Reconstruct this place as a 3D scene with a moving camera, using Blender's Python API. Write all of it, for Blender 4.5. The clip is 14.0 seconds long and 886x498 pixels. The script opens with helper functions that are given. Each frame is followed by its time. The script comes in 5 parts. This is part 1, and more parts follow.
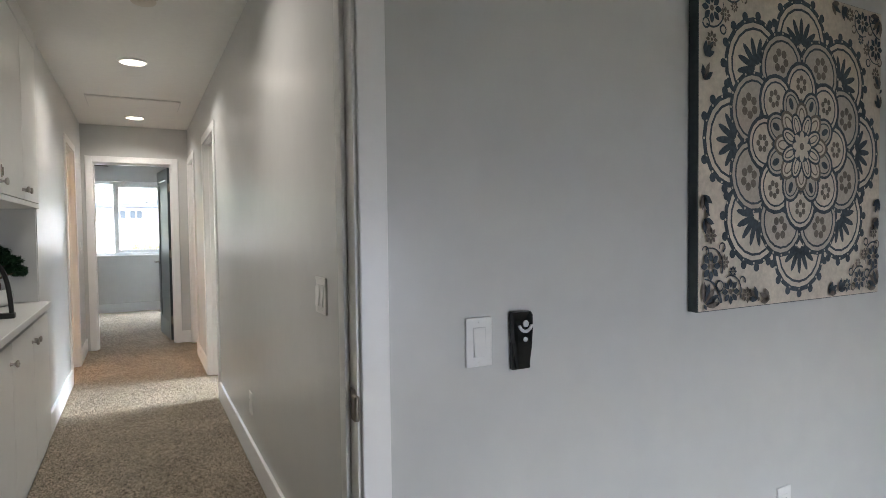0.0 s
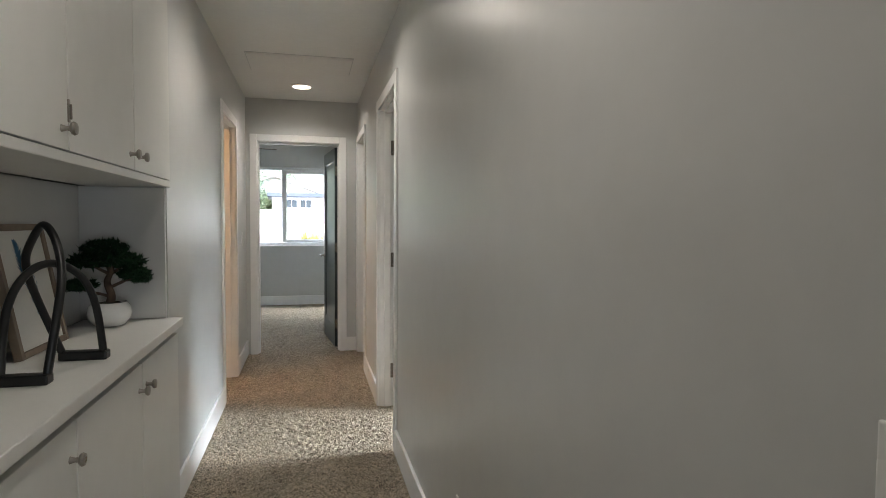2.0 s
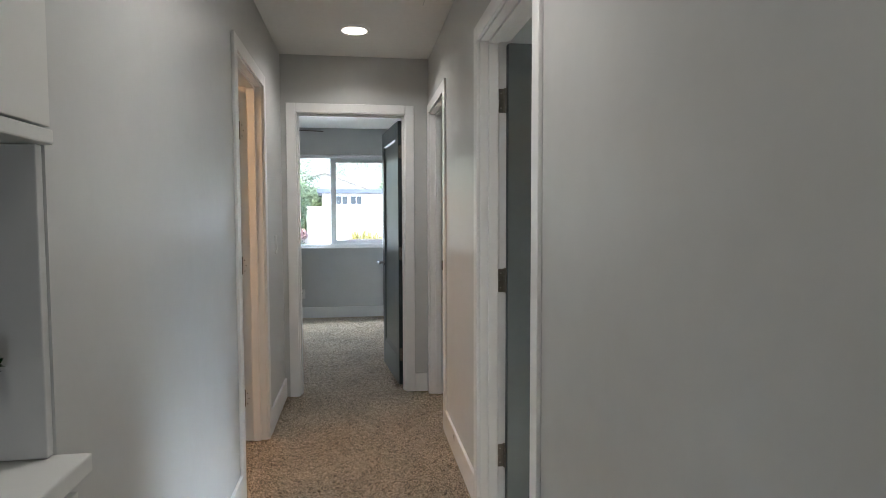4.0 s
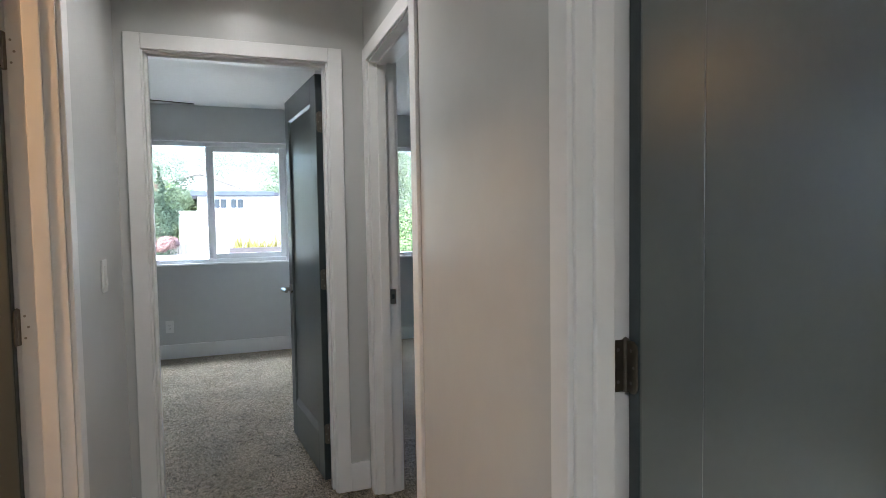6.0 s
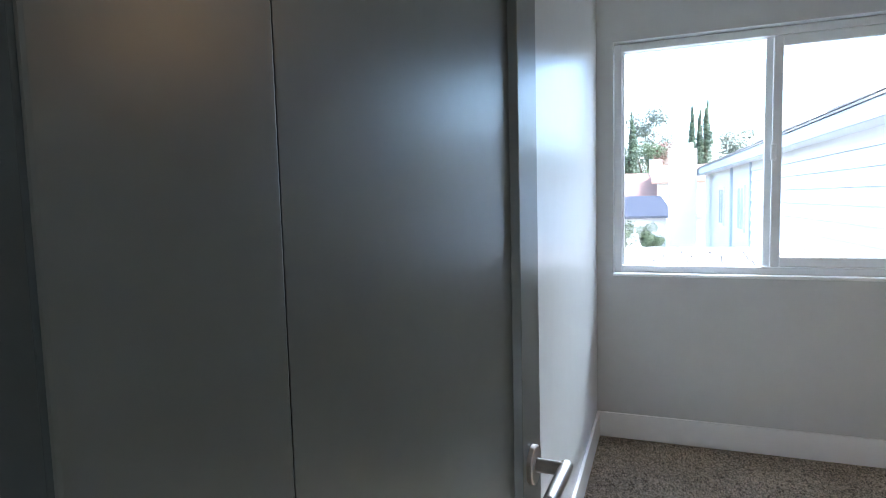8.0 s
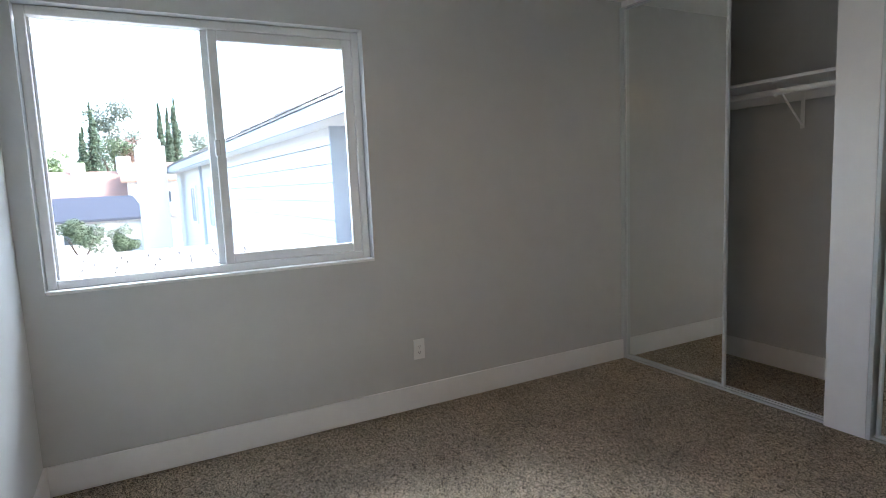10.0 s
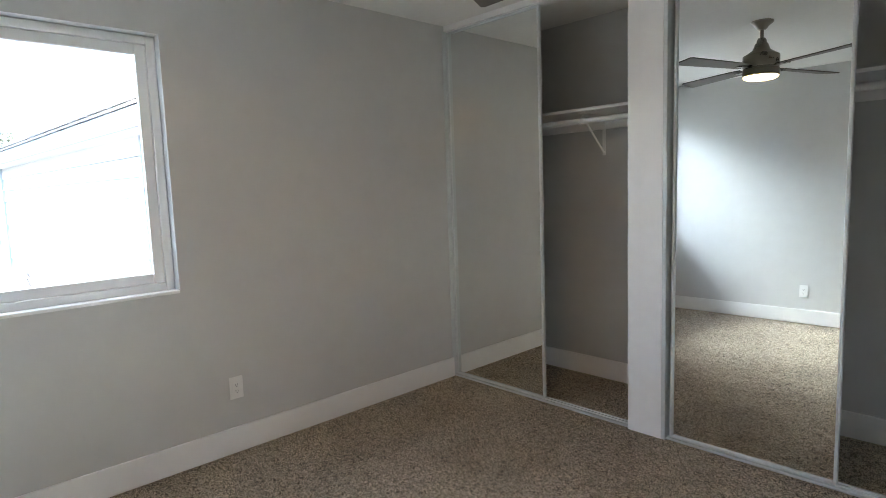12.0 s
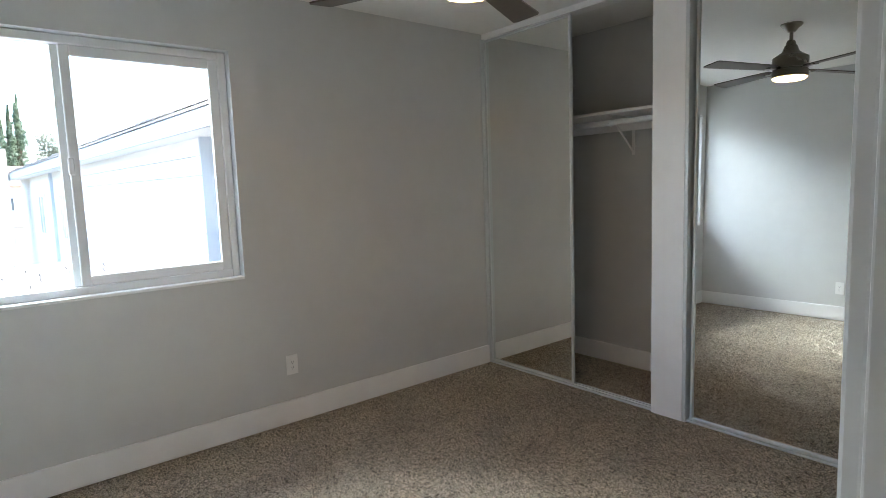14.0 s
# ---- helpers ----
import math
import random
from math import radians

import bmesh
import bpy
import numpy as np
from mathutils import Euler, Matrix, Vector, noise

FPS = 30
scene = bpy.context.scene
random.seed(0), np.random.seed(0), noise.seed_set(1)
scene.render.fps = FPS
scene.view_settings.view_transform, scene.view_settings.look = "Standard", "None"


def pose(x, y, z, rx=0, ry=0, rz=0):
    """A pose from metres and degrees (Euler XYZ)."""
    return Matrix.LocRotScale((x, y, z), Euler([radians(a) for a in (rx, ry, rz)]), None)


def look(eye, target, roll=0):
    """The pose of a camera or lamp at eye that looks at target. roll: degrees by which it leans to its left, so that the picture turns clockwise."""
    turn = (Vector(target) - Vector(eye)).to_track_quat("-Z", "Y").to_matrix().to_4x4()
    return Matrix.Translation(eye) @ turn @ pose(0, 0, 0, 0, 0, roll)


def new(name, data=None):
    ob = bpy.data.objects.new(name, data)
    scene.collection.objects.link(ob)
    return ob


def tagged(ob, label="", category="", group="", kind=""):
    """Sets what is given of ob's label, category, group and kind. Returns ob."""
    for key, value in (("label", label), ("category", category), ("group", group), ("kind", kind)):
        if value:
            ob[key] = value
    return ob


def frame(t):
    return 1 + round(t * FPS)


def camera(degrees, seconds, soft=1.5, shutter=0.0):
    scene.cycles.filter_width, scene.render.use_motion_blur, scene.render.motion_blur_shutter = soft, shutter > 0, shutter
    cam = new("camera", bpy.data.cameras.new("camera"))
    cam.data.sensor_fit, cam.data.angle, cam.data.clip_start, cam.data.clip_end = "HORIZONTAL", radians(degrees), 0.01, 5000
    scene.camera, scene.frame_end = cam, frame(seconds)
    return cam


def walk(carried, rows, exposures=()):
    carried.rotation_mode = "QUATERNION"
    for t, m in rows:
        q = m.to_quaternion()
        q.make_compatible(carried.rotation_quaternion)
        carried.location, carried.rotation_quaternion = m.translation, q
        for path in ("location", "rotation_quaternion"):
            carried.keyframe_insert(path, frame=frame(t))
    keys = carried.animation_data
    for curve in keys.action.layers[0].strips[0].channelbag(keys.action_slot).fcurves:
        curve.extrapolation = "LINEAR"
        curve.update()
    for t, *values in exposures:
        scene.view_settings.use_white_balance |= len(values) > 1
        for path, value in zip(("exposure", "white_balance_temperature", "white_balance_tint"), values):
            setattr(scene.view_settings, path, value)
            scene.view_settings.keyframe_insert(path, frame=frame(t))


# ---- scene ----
cam = camera(75.2, 14.0, soft=0.8)
PATH = [
    (0, (-0.519, -1.167, 1.269), (0.414, 0.6, 1.2), -0.7),
    (0.5, (-0.474, -0.798, 1.27), (0.214, 1.079, 1.203), -0.2),
    (1, (-0.446, -0.422, 1.288), (0.166, 1.481, 1.222), -0.0),
    (1.5, (-0.453, -0.018, 1.29), (0.079, 1.908, 1.212), -0.1),
    (2, (-0.47, 0.336, 1.281), (-0.016, 2.281, 1.188), 0.4),
    (2.5, (-0.48, 0.68, 1.281), (-0.095, 2.64, 1.177), 0.4),
    (3, (-0.499, 1.063, 1.289), (-0.175, 3.034, 1.18), 0.2),
    (3.2, (-0.498, 1.206, 1.292), (-0.2, 3.181, 1.18), 0.1),
    (5.3, (-0.564, 2.893, 1.287), (-0.276, 4.87, 1.191), -0.3),
    (5.5, (-0.571, 3.014, 1.294), (-0.203, 4.977, 1.194), -0.6),
    (6, (-0.583, 3.356, 1.304), (0.084, 5.239, 1.202), -0.9),
    (6.5, (-0.529, 3.592, 1.31), (0.467, 5.323, 1.21), -1.4),
    (7, (-0.385, 3.75, 1.316), (0.9, 5.27, 1.186), -1.2),
    (7.5, (-0.222, 3.893, 1.309), (1.409, 5.042, 1.162), -1.0),
    (8, (-0.034, 4.011, 1.315), (1.828, 4.719, 1.148), -1.5),
    (8.5, (0.081, 4.03, 1.299), (2.057, 4.261, 1.102), -2.0),
    (9, (0.139, 3.948, 1.29), (2.114, 3.727, 1.063), -2.5),
    (9.2, (0.156, 3.931, 1.28), (2.103, 3.533, 1.05), -2.5),
    (11.3, (0.241, 3.747, 1.361), (1.75, 2.453, 1.139), -2.2),
    (11.5, (0.241, 3.729, 1.362), (1.732, 2.414, 1.144), -2.1),
    (12, (0.252, 3.712, 1.361), (1.698, 2.346, 1.145), -2.0),
    (12.5, (0.24, 3.709, 1.357), (1.666, 2.324, 1.135), -1.8),
    (13, (0.219, 3.744, 1.356), (1.652, 2.367, 1.134), -1.7),
    (13.5, (0.138, 3.829, 1.345), (1.61, 2.491, 1.133), -2.0),
    (14, (0.025, 3.887, 1.366), (1.563, 2.627, 1.145), -2.0),
]
EXPOSURES = [(0.0, 4.65, 6400, 12), (1.5, 4.36, 6500, 10), (2.5, 4.05, 6550, 10), (3.2, 4.05, 6350, 10), (5.3, 4.12, 5950, 10), (7.0, 3.9, 5900, 9), (8.0, 3.72, 5800, 11), (9.2, 3.43, 6000, 12), (11.3, 4.2, 6250, 10), (13.0, 4.2, 6300, 10), (14.0, 3.97, 6300, 10)]
walk(cam, [(t, look(eye, target, roll)) for t, eye, target, roll in PATH], EXPOSURES)

# ---- world, sun, large lights ----
world = bpy.data.worlds.new("sky")
scene.world = world
world.use_nodes = True
wn = world.node_tree
sky = wn.nodes.new("ShaderNodeTexSky")
sky.sky_type = "NISHITA"
sky.sun_disc = False
sky.sun_elevation, sky.sun_rotation = radians(48), radians(215)
sky.air_density, sky.dust_density = 1.0, 2.0
wn.links.new(sky.outputs[0], wn.nodes["Background"].inputs[0])
wn.nodes["Background"].inputs[1].default_value = 0.15


def lamp(name, kind, place, energy, colour, size=0.1, rot=(0, 0, 0), size_y=None, shape="SQUARE", spread=180):
    data = bpy.data.lights.new(name, kind)
    data.energy, data.color = energy, colour
    if kind == "AREA":
        data.shape, data.size, data.spread = shape, size, radians(spread)
        if size_y:
            data.shape, data.size_y = "RECTANGLE", size_y
    if kind == "SUN":
        data.angle = size
    ob = new(name, data)
    ob.matrix_world = pose(*place, *rot)
    return ob


WARM, NEUTRAL = (1.0, 0.50, 0.21), (1.0, 0.935, 0.86)
lamp("sun", "SUN", (0, 0, 30), 0.55, (1.0, 0.96, 0.90), radians(15), (42, 0, -35))
HALL_W, BATH_W = 0.34, 0.62
# the lamp at y 1.18 is unseen, added to brighten the near hall wall
for y, w in ((1.18, 0.8), (3.33, 1.0), (5.48, 1.1)):
    lamp("downlight_lamp", "AREA", (-0.525, y, 2.425), HALL_W * w, NEUTRAL, 0.13, shape="DISK", spread=145)
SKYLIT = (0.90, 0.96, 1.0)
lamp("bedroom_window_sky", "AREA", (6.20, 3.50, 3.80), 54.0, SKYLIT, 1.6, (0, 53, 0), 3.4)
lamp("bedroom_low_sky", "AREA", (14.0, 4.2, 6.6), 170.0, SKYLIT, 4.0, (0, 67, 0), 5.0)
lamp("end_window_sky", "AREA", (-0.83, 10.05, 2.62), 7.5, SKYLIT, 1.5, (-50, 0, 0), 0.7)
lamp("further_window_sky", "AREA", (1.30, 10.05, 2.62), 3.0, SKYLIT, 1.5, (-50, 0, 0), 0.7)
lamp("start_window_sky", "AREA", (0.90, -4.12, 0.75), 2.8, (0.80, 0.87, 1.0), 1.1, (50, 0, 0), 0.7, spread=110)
lamp("bath_lamp", "AREA", (-1.95, 4.75, 2.36), BATH_W, WARM, 0.3, shape="DISK")


# ---- materials ----
def mat(name, base, rough=0.5, metal=0.0, vary=0.08, fine=60.0, coarse=2.5, bump=0.0, bump_scale=120.0, spec=0.5, coat=0.0, emit=None, emit_w=0.0, island=0.0, rough_vary=0.06):
    m = bpy.data.materials.new(name)
    m.use_nodes = True
    n, l = m.node_tree.nodes, m.node_tree.links
    b = n["Principled BSDF"]
    tc = n.new("ShaderNodeTexCoord")
    big, small = n.new("ShaderNodeTexNoise"), n.new("ShaderNodeTexNoise")
    for tex, sc in ((big, coarse), (small, fine)):
        tex.inputs["Scale"].default_value = sc
        tex.inputs["Detail"].default_value = 4
        l.new(tc.outputs["Object"], tex.inputs["Vector"])
    add = n.new("ShaderNodeMath")
    add.operation = "ADD"
    l.new(big.outputs[0], add.inputs[0])
    l.new(small.outputs[0], add.inputs[1])
    last = add.outputs[0]
    if island:
        info = n.new("ShaderNodeObjectInfo")
        geo = n.new("ShaderNodeNewGeometry")
        s1 = n.new("ShaderNodeMath")
        s1.operation = "ADD"
        l.new(info.outputs["Random"], s1.inputs[0])
        l.new(geo.outputs["Random Per Island"], s1.inputs[1])
        s2 = n.new("ShaderNodeMath")
        s2.operation = "MULTIPLY_ADD"
        l.new(s1.outputs[0], s2.inputs[0])
        s2.inputs[1].default_value = island
        l.new(last, s2.inputs[2])
        last = s2.outputs[0]
    ramp = n.new("ShaderNodeMapRange")
    ramp.inputs["From Min"].default_value, ramp.inputs["From Max"].default_value = 0.6, 1.4 + island
    ramp.inputs["To Min"].default_value, ramp.inputs["To Max"].default_value = 1 - vary, 1 + vary
    l.new(last, ramp.inputs["Value"])
    mul = n.new("ShaderNodeVectorMath")
    mul.operation = "SCALE"
    mul.inputs[0].default_value = base
    l.new(ramp.outputs[0], mul.inputs["Scale"])
    l.new(mul.outputs[0], b.inputs["Base Color"])
    rr = n.new("ShaderNodeMapRange")
    rr.inputs["To Min"].default_value, rr.inputs["To Max"].default_value = max(0, rough - rough_vary), min(1, rough + rough_vary)
    l.new(big.outputs[0], rr.inputs["Value"])
    l.new(rr.outputs[0], b.inputs["Roughness"])
    b.inputs["Metallic"].default_value = metal
    b.inputs["Specular IOR Level"].default_value = spec
    b.inputs["Coat Weight"].default_value = coat
    if bump:
        bt = n.new("ShaderNodeTexNoise")
        bt.inputs["Scale"].default_value = bump_scale
        bt.inputs["Detail"].default_value = 3
        l.new(tc.outputs["Object"], bt.inputs["Vector"])
        bp = n.new("ShaderNodeBump")
        bp.inputs["Strength"].default_value = 1.0
        bp.inputs["Distance"].default_value = bump
        l.new(bt.outputs[0], bp.inputs["Height"])
        l.new(bp.outputs[0], b.inputs["Normal"])
    if emit:
        b.inputs["Emission Color"].default_value = (*emit, 1)
        b.inputs["Emission Strength"].default_value = emit_w
    return m


def carpet_mat():
    m = bpy.data.materials.new("carpet")
    m.use_nodes = True
    n, l = m.node_tree.nodes, m.node_tree.links
    b = n["Principled BSDF"]
    tc = n.new("ShaderNodeTexCoord")
    warp = n.new("ShaderNodeTexNoise")
    warp.inputs["Scale"].default_value = 55
    l.new(tc.outputs["Object"], warp.inputs["Vector"])
    mixv = n.new("ShaderNodeVectorMath")
    mixv.operation = "MULTIPLY_ADD"
    mixv.inputs[1].default_value = (0.03, 0.03, 0.03)
    l.new(warp.outputs["Color"], mixv.inputs[0])
    l.new(tc.outputs["Object"], mixv.inputs[2])
    tuft = n.new("ShaderNodeTexVoronoi")
    tuft.inputs["Scale"].default_value = 108
    l.new(mixv.outputs[0], tuft.inputs["Vector"])
    patch = n.new("ShaderNodeTexNoise")
    patch.inputs["Scale"].default_value = 3.2
    patch.inputs["Detail"].default_value = 5
    l.new(tc.outputs["Object"], patch.inputs["Vector"])
    speck = n.new("ShaderNodeTexNoise")
    speck.inputs["Scale"].default_value = 66
    speck.inputs["Detail"].default_value = 3
    speck.inputs["Distortion"].default_value = 2.2
    l.new(tc.outputs["Object"], speck.inputs["Vector"])
    ramp = n.new("ShaderNodeValToRGB")
    e = ramp.color_ramp.elements
    e[0].position, e[0].color = 0.375, (0.090, 0.066, 0.042, 1)
    e[1].position, e[1].color = 0.62, (0.74, 0.63, 0.475, 1)
    l.new(speck.outputs[0], ramp.inputs[0])
    pr = n.new("ShaderNodeMapRange")
    pr.inputs["From Min"].default_value, pr.inputs["From Max"].default_value = 0.3, 0.7
    pr.inputs["To Min"].default_value, pr.inputs["To Max"].default_value = 0.86, 1.14
    l.new(patch.outputs[0], pr.inputs["Value"])
    mul = n.new("ShaderNodeVectorMath")
    mul.operation = "SCALE"
    l.new(ramp.outputs[0], mul.inputs[0])
    l.new(pr.outputs[0], mul.inputs["Scale"])
    l.new(mul.outputs[0], b.inputs["Base Color"])
    b.inputs["Roughness"].default_value = 0.95
    b.inputs["Specular IOR Level"].default_value = 0.1
    b.inputs["Sheen Weight"].default_value = 0.15
    h = n.new("ShaderNodeMath")
    h.operation = "MULTIPLY_ADD"
    h.inputs[1].default_value = -0.7
    l.new(tuft.outputs["Distance"], h.inputs[0])
    l.new(speck.outputs[0], h.inputs[2])
    bp = n.new("ShaderNodeBump")
    bp.inputs["Strength"].default_value = 1.0
    bp.inputs["Distance"].default_value = 0.013
    l.new(h.outputs[0], bp.inputs["Height"])
    l.new(bp.outputs[0], b.inputs["Normal"])
    return m


def glass_mat():
    m = bpy.data.materials.new("window_glass")
    m.use_nodes = True
    b = m.node_tree.nodes["Principled BSDF"]
    b.inputs["Base Color"].default_value = (0.66, 0.685, 0.69, 1)
    b.inputs["Roughness"].default_value = 0.0
    b.inputs["Transmission Weight"].default_value = 1.0
    b.inputs["IOR"].default_value = 1.02
    return m


PAINT = mat("wall_paint", (0.565, 0.57, 0.555), 0.31, vary=0.035, fine=9, coarse=1.1, bump=0.0028, bump_scale=5, spec=0.65, rough_vary=0.07)
CEIL = mat("ceiling_paint", (0.80, 0.795, 0.765), 0.7, vary=0.03, fine=30, coarse=1.3, bump=0.0015, bump_scale=90)
TRIM = mat("white_trim_paint", (0.85, 0.848, 0.835), 0.3, vary=0.03, fine=14, coarse=3, bump=0.0004, bump_scale=60)
CAB = mat("cabinet_paint", (0.72, 0.72, 0.69), 0.37, vary=0.03, fine=12, coarse=2.2, bump=0.0009, bump_scale=14)
CARPET = carpet_mat()
DOORP = mat("green_grey_door_paint", (0.092, 0.107, 0.101), 0.31, spec=1.0, rough_vary=0.03, vary=0.06, fine=40, coarse=2, bump=0.0006, bump_scale=7)
GAPM = mat("door_edge_paint", (0.035, 0.05, 0.055), 0.5, vary=0.1)
NICKEL = mat("brushed_nickel", (0.38, 0.355, 0.32), 0.3, 1.0, vary=0.08, fine=220, coarse=8)
FANNI = mat("dark_brushed_nickel", (0.28, 0.262, 0.225), 0.28, 1.0, vary=0.10, fine=220, coarse=8)
DARKNI = mat("aged_hinge_metal", (0.22, 0.20, 0.17), 0.38, 1.0, vary=0.15, fine=120, coarse=20)
VINYL = mat("white_vinyl", (0.80, 0.81, 0.81), 0.35, vary=0.02)
ALU = mat("satin_aluminium", (0.62, 0.65, 0.65), 0.36, 0.2, vary=0.04, fine=90)
PLATE = mat("white_plastic_plate", (0.80, 0.80, 0.78), 0.28, vary=0.02)
SLOT = mat("dark_slot", (0.03, 0.03, 0.03), 0.6)
BLACKP = mat("glossy_black_plastic", (0.008, 0.010, 0.010), 0.13, vary=0.1)
SILVER = mat("silver_button", (0.6, 0.6, 0.62), 0.35, 0.7)
MIRROR = mat("mirror_silver", (0.86, 0.885, 0.87), 0.0, 1.0, vary=0.004, rough_vary=0.0)
MIRROR.node_tree.links.remove(MIRROR.node_tree.nodes["Principled BSDF"].inputs["Roughness"].links[0])
MIRROR.node_tree.nodes["Principled BSDF"].inputs["Roughness"].default_value = 0.0
GLASS = glass_mat()
IRON = mat("black_wrought_iron", (0.011, 0.012, 0.012), 0.36, 0.1, vary=0.3, fine=80, coarse=12, bump=0.0008, bump_scale=45)
LEAF = mat("bonsai_leaf", (0.009, 0.030, 0.012), 0.75, vary=0.4, fine=90, coarse=9, island=0.35, spec=0.15)
BARK = mat("bark", (0.09, 0.06, 0.04), 0.85, vary=0.35, fine=40, coarse=8, bump=0.004, bump_scale=50)
CERAMIC = mat("white_glazed_ceramic", (0.78, 0.78, 0.76), 0.12, vary=0.02, coat=0.3)
SOIL = mat("potting_moss", (0.035, 0.036, 0.022), 0.95, vary=0.4, fine=130, bump=0.004, bump_scale=160)
OAK = mat("greyed_wood_frame", (0.22, 0.17, 0.125), 0.6, vary=0.2, fine=30, coarse=6, bump=0.0006)
PAPER = mat("print_paper", (0.70, 0.70, 0.67), 0.5, vary=0.02)
FEATHER = mat("blue_feather_ink", (0.035, 0.15, 0.30), 0.6, vary=0.5, fine=70, coarse=18, island=0.3)
CANVAS = mat("distressed_cream_canvas", (0.60, 0.535, 0.45), 0.7, vary=0.22, fine=70, coarse=5, bump=0.0006, bump_scale=500)
INK = mat("slate_blue_print", (0.048, 0.066, 0.082), 0.7, vary=0.6, fine=90, coarse=7)
INK2 = mat("taupe_print", (0.16, 0.135, 0.115), 0.7, vary=0.45, fine=110, coarse=9)
CREAM2 = mat("warm_cream_print", (0.47, 0.42, 0.36), 0.7, vary=0.2, fine=90, coarse=6)
EDGE = mat("slate_canvas_edge", (0.06, 0.075, 0.08), 0.7, vary=0.2)
LENS = mat("lit_diffuser", (0.9, 0.88, 0.82), 0.4, emit=(1.0, 0.90, 0.76), emit_w=0.6)
FANLENS = mat("lit_warm_diffuser", (0.9, 0.85, 0.75), 0.4, emit=(1.0, 0.60, 0.28), emit_w=2.6)
BLADE = mat("walnut_fan_blade", (0.10, 0.082, 0.068), 0.45, vary=0.2, fine=24, coarse=5)
CREAMP = mat("aged_cream_plastic", (0.62, 0.58, 0.50), 0.4, vary=0.04)


# ---- helpers of this scene ----
def box(bm, x0, x1, y0, y1, z0, z1):
    v = [bm.verts.new(p) for p in ((x0, y0, z0), (x1, y0, z0), (x1, y1, z0), (x0, y1, z0), (x0, y0, z1), (x1, y0, z1), (x1, y1, z1), (x0, y1, z1))]
    for f in ((3, 2, 1, 0), (4, 5, 6, 7), (0, 1, 5, 4), (1, 2, 6, 5), (2, 3, 7, 6), (3, 0, 4, 7)):
        bm.faces.new([v[i] for i in f])
    return bm


def rbox(x0, x1, y0, y1, z0, z1, r=0.003, seg=2):
    bm = box(bmesh.new(), x0, x1, y0, y1, z0, z1)
    if r:
        bmesh.ops.bevel(bm, geom=bm.edges[:], offset=r, segments=seg, affect="EDGES", profile=0.5)
    bm.faces.layers.int.new("flat_faced")
    return bm


def lathe(profile, seg=32, axis="z"):
    bm = bmesh.new()
    rings = []
    for r, z in profile:
        if r < 1e-5:
            rings.append([bm.verts.new((0, 0, z))])
        else:
            rings.append([bm.verts.new((r * math.cos(2 * math.pi * k / seg), r * math.sin(2 * math.pi * k / seg), z)) for k in range(seg)])
    for a, b in zip(rings, rings[1:]):
        for k in range(seg):
            q = [a[k % len(a)], a[(k + 1) % len(a)], b[(k + 1) % len(b)], b[k % len(b)]]
            q = list(dict.fromkeys(q))
            if len(q) > 2:
                bm.faces.new(q)
    if axis == "y":
        bmesh.ops.rotate(bm, verts=bm.verts[:], matrix=Matrix.Rotation(radians(90), 3, "X"))
    if axis == "x":
        bmesh.ops.rotate(bm, verts=bm.verts[:], matrix=Matrix.Rotation(radians(90), 3, "Y"))
    bmesh.ops.recalc_face_normals(bm, faces=bm.faces[:])
    return bm


def tube(points, radius, seg=10, closed=False, flat=1.0):
    """Sweep a round or flattened section along points."""
    bm = bmesh.new()
    pts = [Vector(p) for p in points]
    n = len(pts)
    rad = radius if isinstance(radius, (list, tuple)) else [radius] * n
    rings = []
    for i, p in enumerate(pts):
        a, b = pts[(i - 1) % n if closed else max(i - 1, 0)], pts[(i + 1) % n if closed else min(i + 1, n - 1)]
        t = (b - a).normalized()
        side = t.cross(Vector((1, 0, 0)))
        if side.length < 0.05:
            side = t.cross(Vector((0, 1, 0)))
        side.normalize()
        up = side.cross(t).normalized()
        rings.append([bm.verts.new(p + rad[i] * (math.cos(2 * math.pi * k / seg) * side + flat * math.sin(2 * math.pi * k / seg) * up)) for k in range(seg)])
    pairs = list(zip(rings, rings[1:])) + ([(rings[-1], rings[0])] if closed else [])
    for a, b in pairs:
        for k in range(seg):
            bm.faces.new((a[k], a[(k + 1) % seg], b[(k + 1) % seg], b[k]))
    if not closed:
        bm.faces.new(rings[0][::-1])
        bm.faces.new(rings[-1])
    bmesh.ops.recalc_face_normals(bm, faces=bm.faces[:])
    return bm


def moved(bm, m):
    bmesh.ops.transform(bm, matrix=m, verts=bm.verts[:])
    return bm


def smooth_by_angle(me, angle=0.7):
    me.shade_smooth()
    me.set_sharp_from_angle(angle=angle)


def part(name, bm, material, parent=None, label="", smooth=True):
    me = bpy.data.meshes.new(name)
    flat_faced = bm.faces.layers.int.get("flat_faced")
    if flat_faced:
        bm.faces.layers.int.remove(flat_faced)
    bm.to_mesh(me)
    bm.free()
    for m in material if isinstance(material, (list, tuple)) else [material]:
        me.materials.append(m)
    if smooth:
        smooth_by_angle(me, 0.2 if flat_faced else 0.7)
    ob = new(name, me)
    if parent:
        ob.parent = parent
    return tagged(ob, label=label) if label else ob


def thing(name, m, label, category, group="", kind=""):
    ob = new(name)
    ob.empty_display_size = 0.1
    ob.matrix_world = m
    return tagged(ob, label, category, group, kind)


def solid(name, bm, material, label, category, group="", kind=""):
    return tagged(part(name, bm, material), label, category, group, kind)


